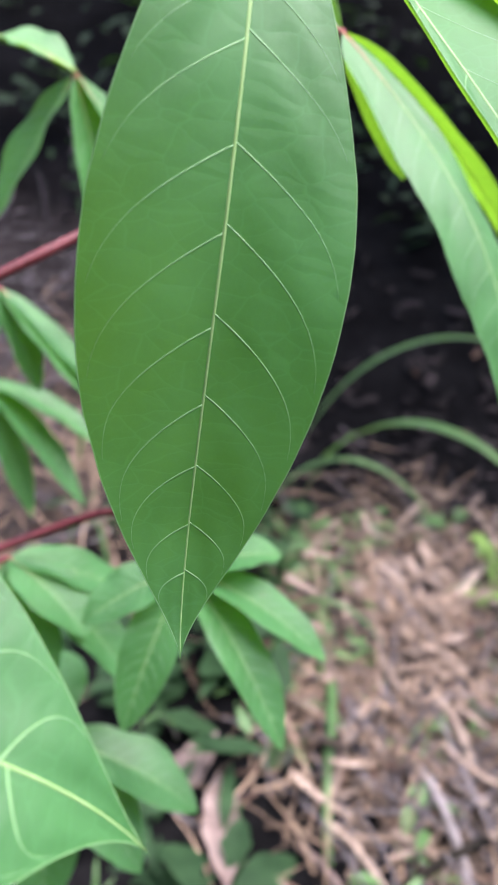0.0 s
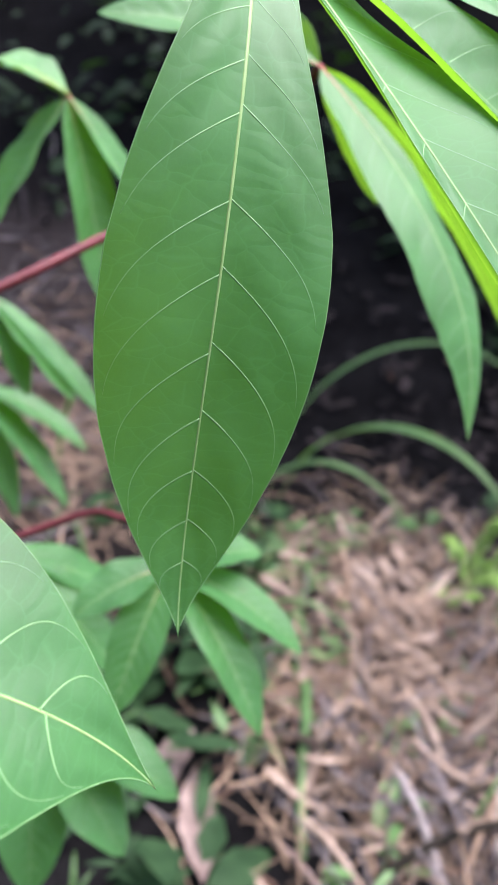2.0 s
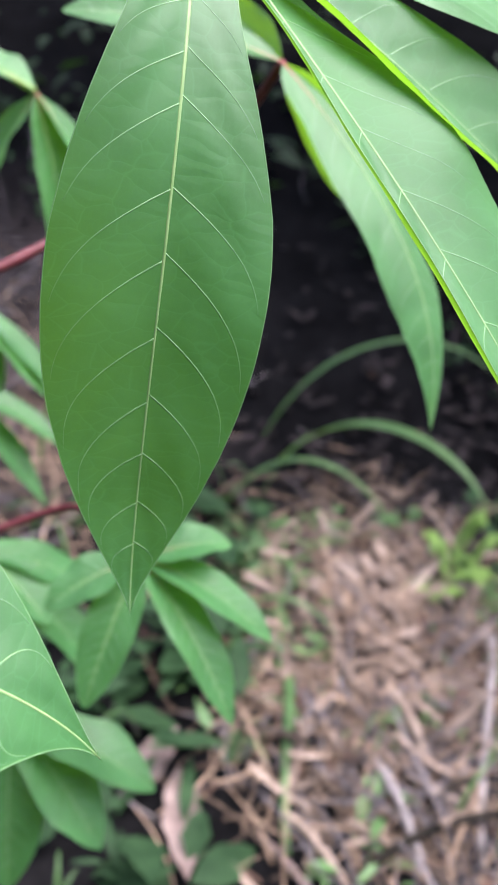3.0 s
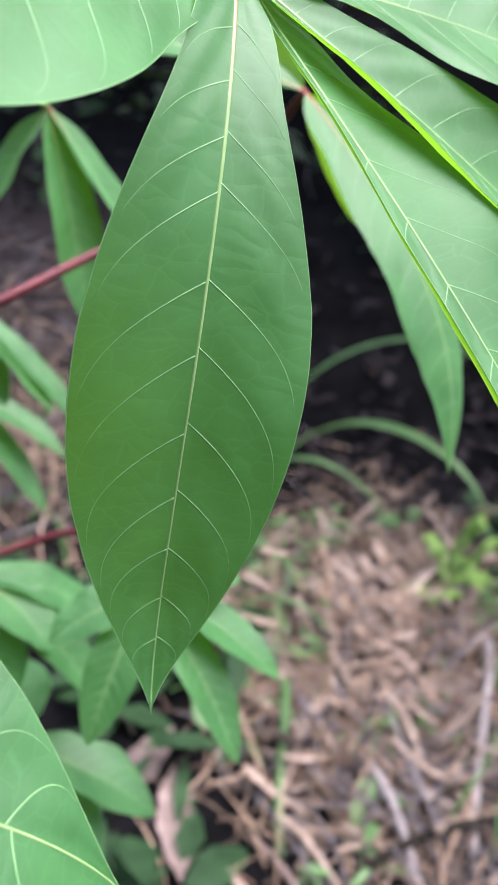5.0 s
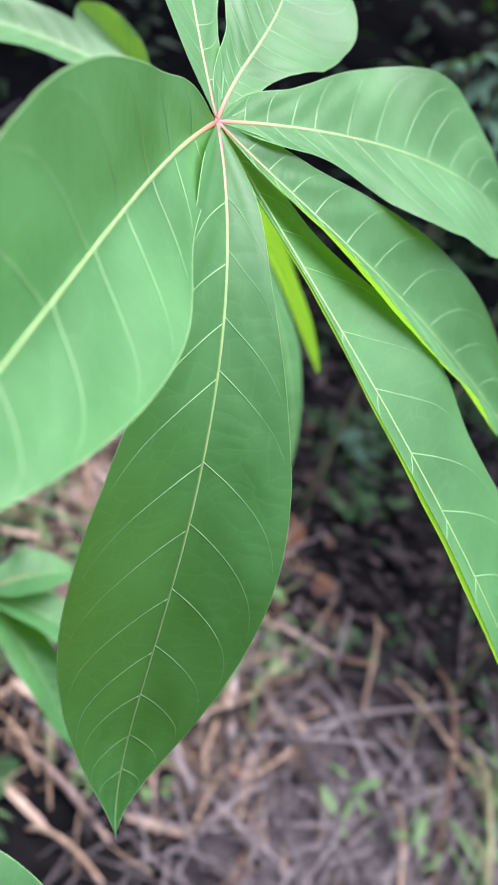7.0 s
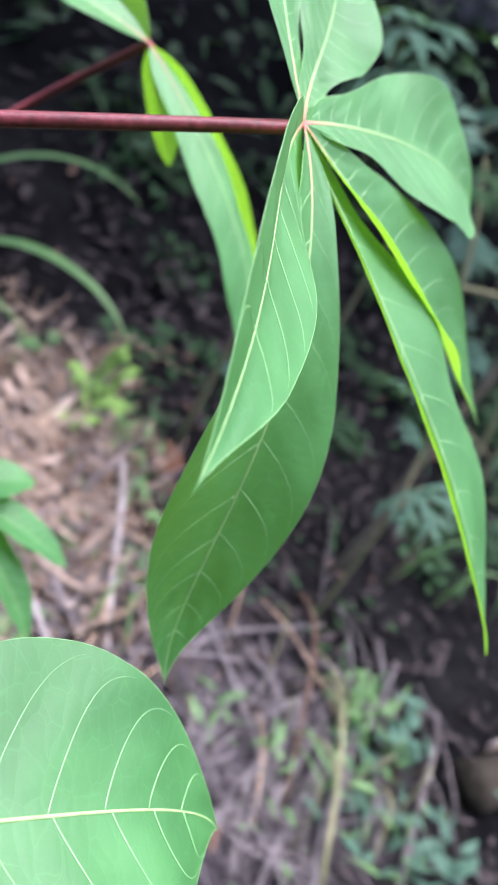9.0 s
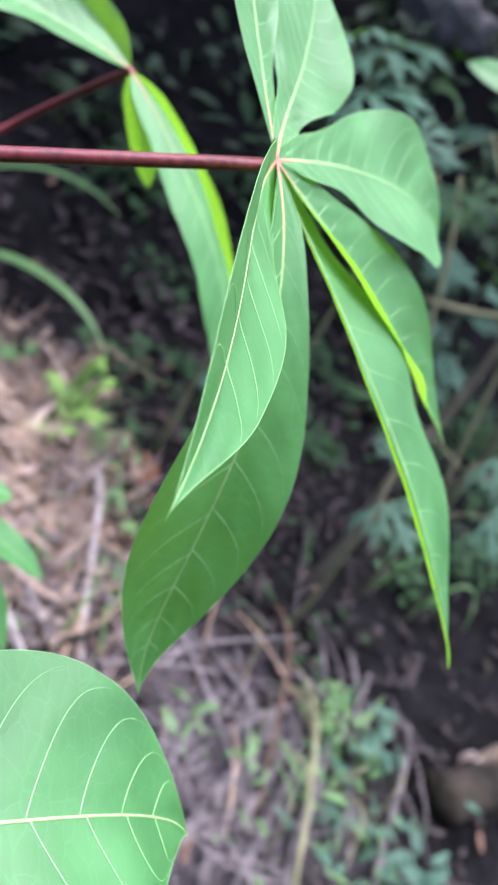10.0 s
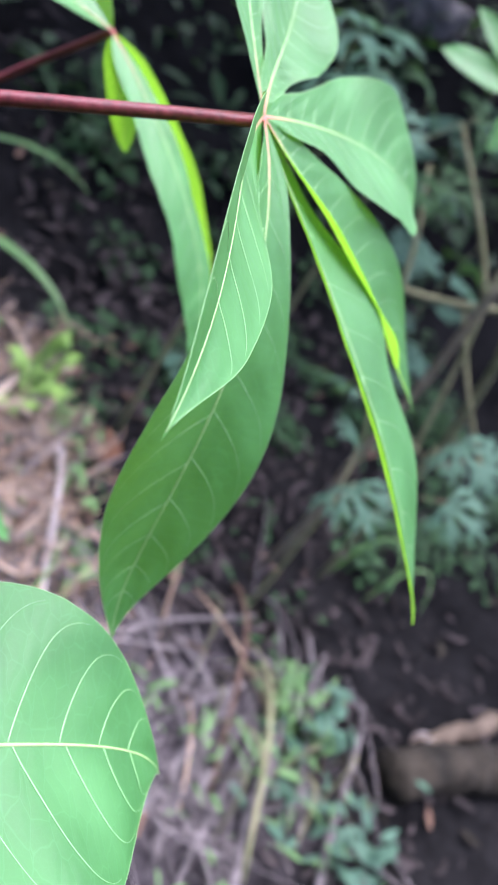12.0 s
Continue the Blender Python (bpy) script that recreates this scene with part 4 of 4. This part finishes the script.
litter("leaf_litter", 20, 23, DEAD, gauss_in(0.95, 1.4, 0.40, 0.5), (0.015, 0.05), (0.004, 0.011), "scattered brown leaf scraps on soil", 30)
litter("straw", 600, 6, STRAW, gauss_in(-0.45, 1.8, 0.18, 0.28), (0.04, 0.2), (0.0008, 0.003), "thin scatter of dry straw")


# small herbs covering parts of the soil
def herbs(name, count, seed, mat, where, size, label, spread=0.03, leaves=(4, 9), height=0.03, widths=(0.09, 0.14, 0.2, 0.27)):
    rnd = random.Random(seed)
    base = [mesh_data(leaflet_mesh("t", 1.0, w, mat, 0.12, 0.25, 0.3, k, 7, 3)) for k, w in enumerate(widths)]
    pieces = []
    for _ in range(count):
        x, y = where(rnd)
        z = ground_at(x, y)
        for k in range(rnd.randint(*leaves)):
            s = rnd.uniform(*size)
            m = pose(x + rnd.gauss(0, spread), y + rnd.gauss(0, spread), z + rnd.uniform(0.003, height), rnd.uniform(-25, 25), rnd.uniform(-45, 15), rnd.uniform(0, 360)) @ Matrix.Scale(s, 4)
            v, f, u = rnd.choice(base)
            pieces.append((v, f, [(a * s + x, b * s + y) for a, b in u], m))
    V, F, U = merge(pieces)
    ob = new(name, mesh_from(name, V, F, mat, U))
    return tagged(ob, label, "weeds", kind="stuff")


def box_in(x0, x1, y0, y1, density=0.0):
    def pick(r):
        for _ in range(60):
            x, y = r.uniform(x0, x1), r.uniform(y0, y1)
            if noise.noise((x * 5, y * 5, 2.2)) > density:
                break
        return x, y
    return pick


# SHADE_WEED herbs carry painted shade in their leaf colour
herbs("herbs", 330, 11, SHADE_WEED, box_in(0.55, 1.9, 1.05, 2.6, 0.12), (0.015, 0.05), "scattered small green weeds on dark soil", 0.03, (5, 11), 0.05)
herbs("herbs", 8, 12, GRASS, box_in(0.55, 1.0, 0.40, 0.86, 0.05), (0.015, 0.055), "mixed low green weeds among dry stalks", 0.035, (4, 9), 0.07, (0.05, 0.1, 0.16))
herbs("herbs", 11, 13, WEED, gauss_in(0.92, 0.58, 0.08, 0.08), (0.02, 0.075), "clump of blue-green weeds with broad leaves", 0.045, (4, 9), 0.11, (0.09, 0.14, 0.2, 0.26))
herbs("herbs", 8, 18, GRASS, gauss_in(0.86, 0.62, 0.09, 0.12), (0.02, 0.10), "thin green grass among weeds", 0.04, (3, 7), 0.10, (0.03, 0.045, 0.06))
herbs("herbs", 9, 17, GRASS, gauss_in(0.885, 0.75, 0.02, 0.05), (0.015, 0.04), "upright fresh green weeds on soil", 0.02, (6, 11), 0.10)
herbs("herbs", 9, 19, SHADE_WEED, gauss_in(0.98, 0.98, 0.12, 0.12), (0.012, 0.04), "small green sprigs on dark soil, shade in their colour", 0.03, (4, 8), 0.05)
herbs("herbs", 30, 14, SHADE_WEED, box_in(-0.6, 0.08, 0.75, 1.9, 0.0), (0.04, 0.13), "low green weeds beside the straw, colour darkened for shade", 0.045, (4, 9), 0.09)
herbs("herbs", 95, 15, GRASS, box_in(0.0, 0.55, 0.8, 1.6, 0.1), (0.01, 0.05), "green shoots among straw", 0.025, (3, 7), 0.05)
herbs("herbs", 150, 16, SHADE_WEED, box_in(-1.4, 2.9, 2.3, 4.2, 0.0), (0.04, 0.12), "weeds on the bank, shade put into their colour", 0.08, (6, 12), 0.18)


# ---- unseen tree, added so that its crown shades the soil ----
def shade_tree():
    ob = thing("tree", (-2.3, 2.9, 0), "unseen leafy tree added to shade the soil", "tree")
    part("trunk", stalk_mesh("trunk", bezier((0, 0, -0.1), (0.05, 0, 0.9), (0.0, 0.05, 1.8), (0.25, 0.0, 2.6), 16), 0.11, 0.06, BARK, 14), ob)
    for end in ((2.2, -0.6, 3.0), (3.4, 0.2, 3.1), (4.6, -0.6, 3.0), (5.9, 0.9, 3.1), (4.9, -2.0, 3.0), (3.2, 1.6, 3.2)):
        part("limb", stalk_mesh("limb", bezier((0.25, 0.0, 2.5), (0.8, 0.0, 2.9), (end[0] * 0.6, end[1] * 0.6, 3.1), end, 12), 0.045, 0.012, BARK, 8), ob)
    rnd = random.Random(99)
    base = [mesh_data(leaflet_mesh("t", 1.0, 0.3, WEED, 0.05, 0.2, 0.3, k, 6, 3)) for k in range(3)]
    pieces = []
    for _ in range(820):
        cx, cz = rnd.uniform(1.1, 6.8), rnd.uniform(2.7, 3.3)
        cy = rnd.uniform(-0.75 if cx < 4.75 else -2.2, 2.4)
        for k in range(9):
            m = pose(cx + rnd.gauss(0, 0.11), cy + rnd.gauss(0, 0.11), cz + rnd.gauss(0, 0.06), rnd.uniform(-25, 25), rnd.uniform(-20, 20), rnd.uniform(0, 360)) @ Matrix.Scale(rnd.uniform(0.13, 0.24), 4)
            v, f, u = rnd.choice(base)
            pieces.append((v, f, u, m))
    V, F, U = merge(pieces)
    part("crown", mesh_from("crown", V, F, WEED, U), ob)


shade_tree()


# ---- unseen tall bushes, added behind the walker to hold back low sky light ----
def shade_bushes():
    ob = thing("bush", (0, -1.0, 0), "unseen leafy bush added to block low sky light", "bush")
    rnd = random.Random(123)
    for k in range(7):
        x = -2.5 + 0.52 * k
        part("limb", stalk_mesh("limb", bezier((x, 0, -0.05), (x + 0.05, 0.05, 0.8), (x - 0.1, 0.0, 1.4), (x + rnd.uniform(-0.2, 0.2), 0.0, 2.1), 10), 0.03, 0.01, BARK, 8), ob)
    base = [mesh_data(leaflet_mesh("t", 1.0, 0.3, WEED, 0.05, 0.2, 0.3, k, 6, 3)) for k in range(3)]
    pieces = []
    for _ in range(620):
        cx, cy, cz = rnd.uniform(-2.8, 0.9), rnd.gauss(0, 0.22), rnd.uniform(0.1, 2.3)
        for k in range(5):
            m = pose(cx + rnd.gauss(0, 0.1), cy + rnd.gauss(0, 0.08), cz + rnd.gauss(0, 0.1), rnd.uniform(-60, 60), rnd.uniform(-50, 50), rnd.uniform(0, 360)) @ Matrix.Scale(rnd.uniform(0.12, 0.22), 4)
            v, f, u = rnd.choice(base)
            pieces.append((v, f, u, m))
    V, F, U = merge(pieces)
    part("crown", mesh_from("crown", V, F, WEED, U), ob)


shade_bushes()
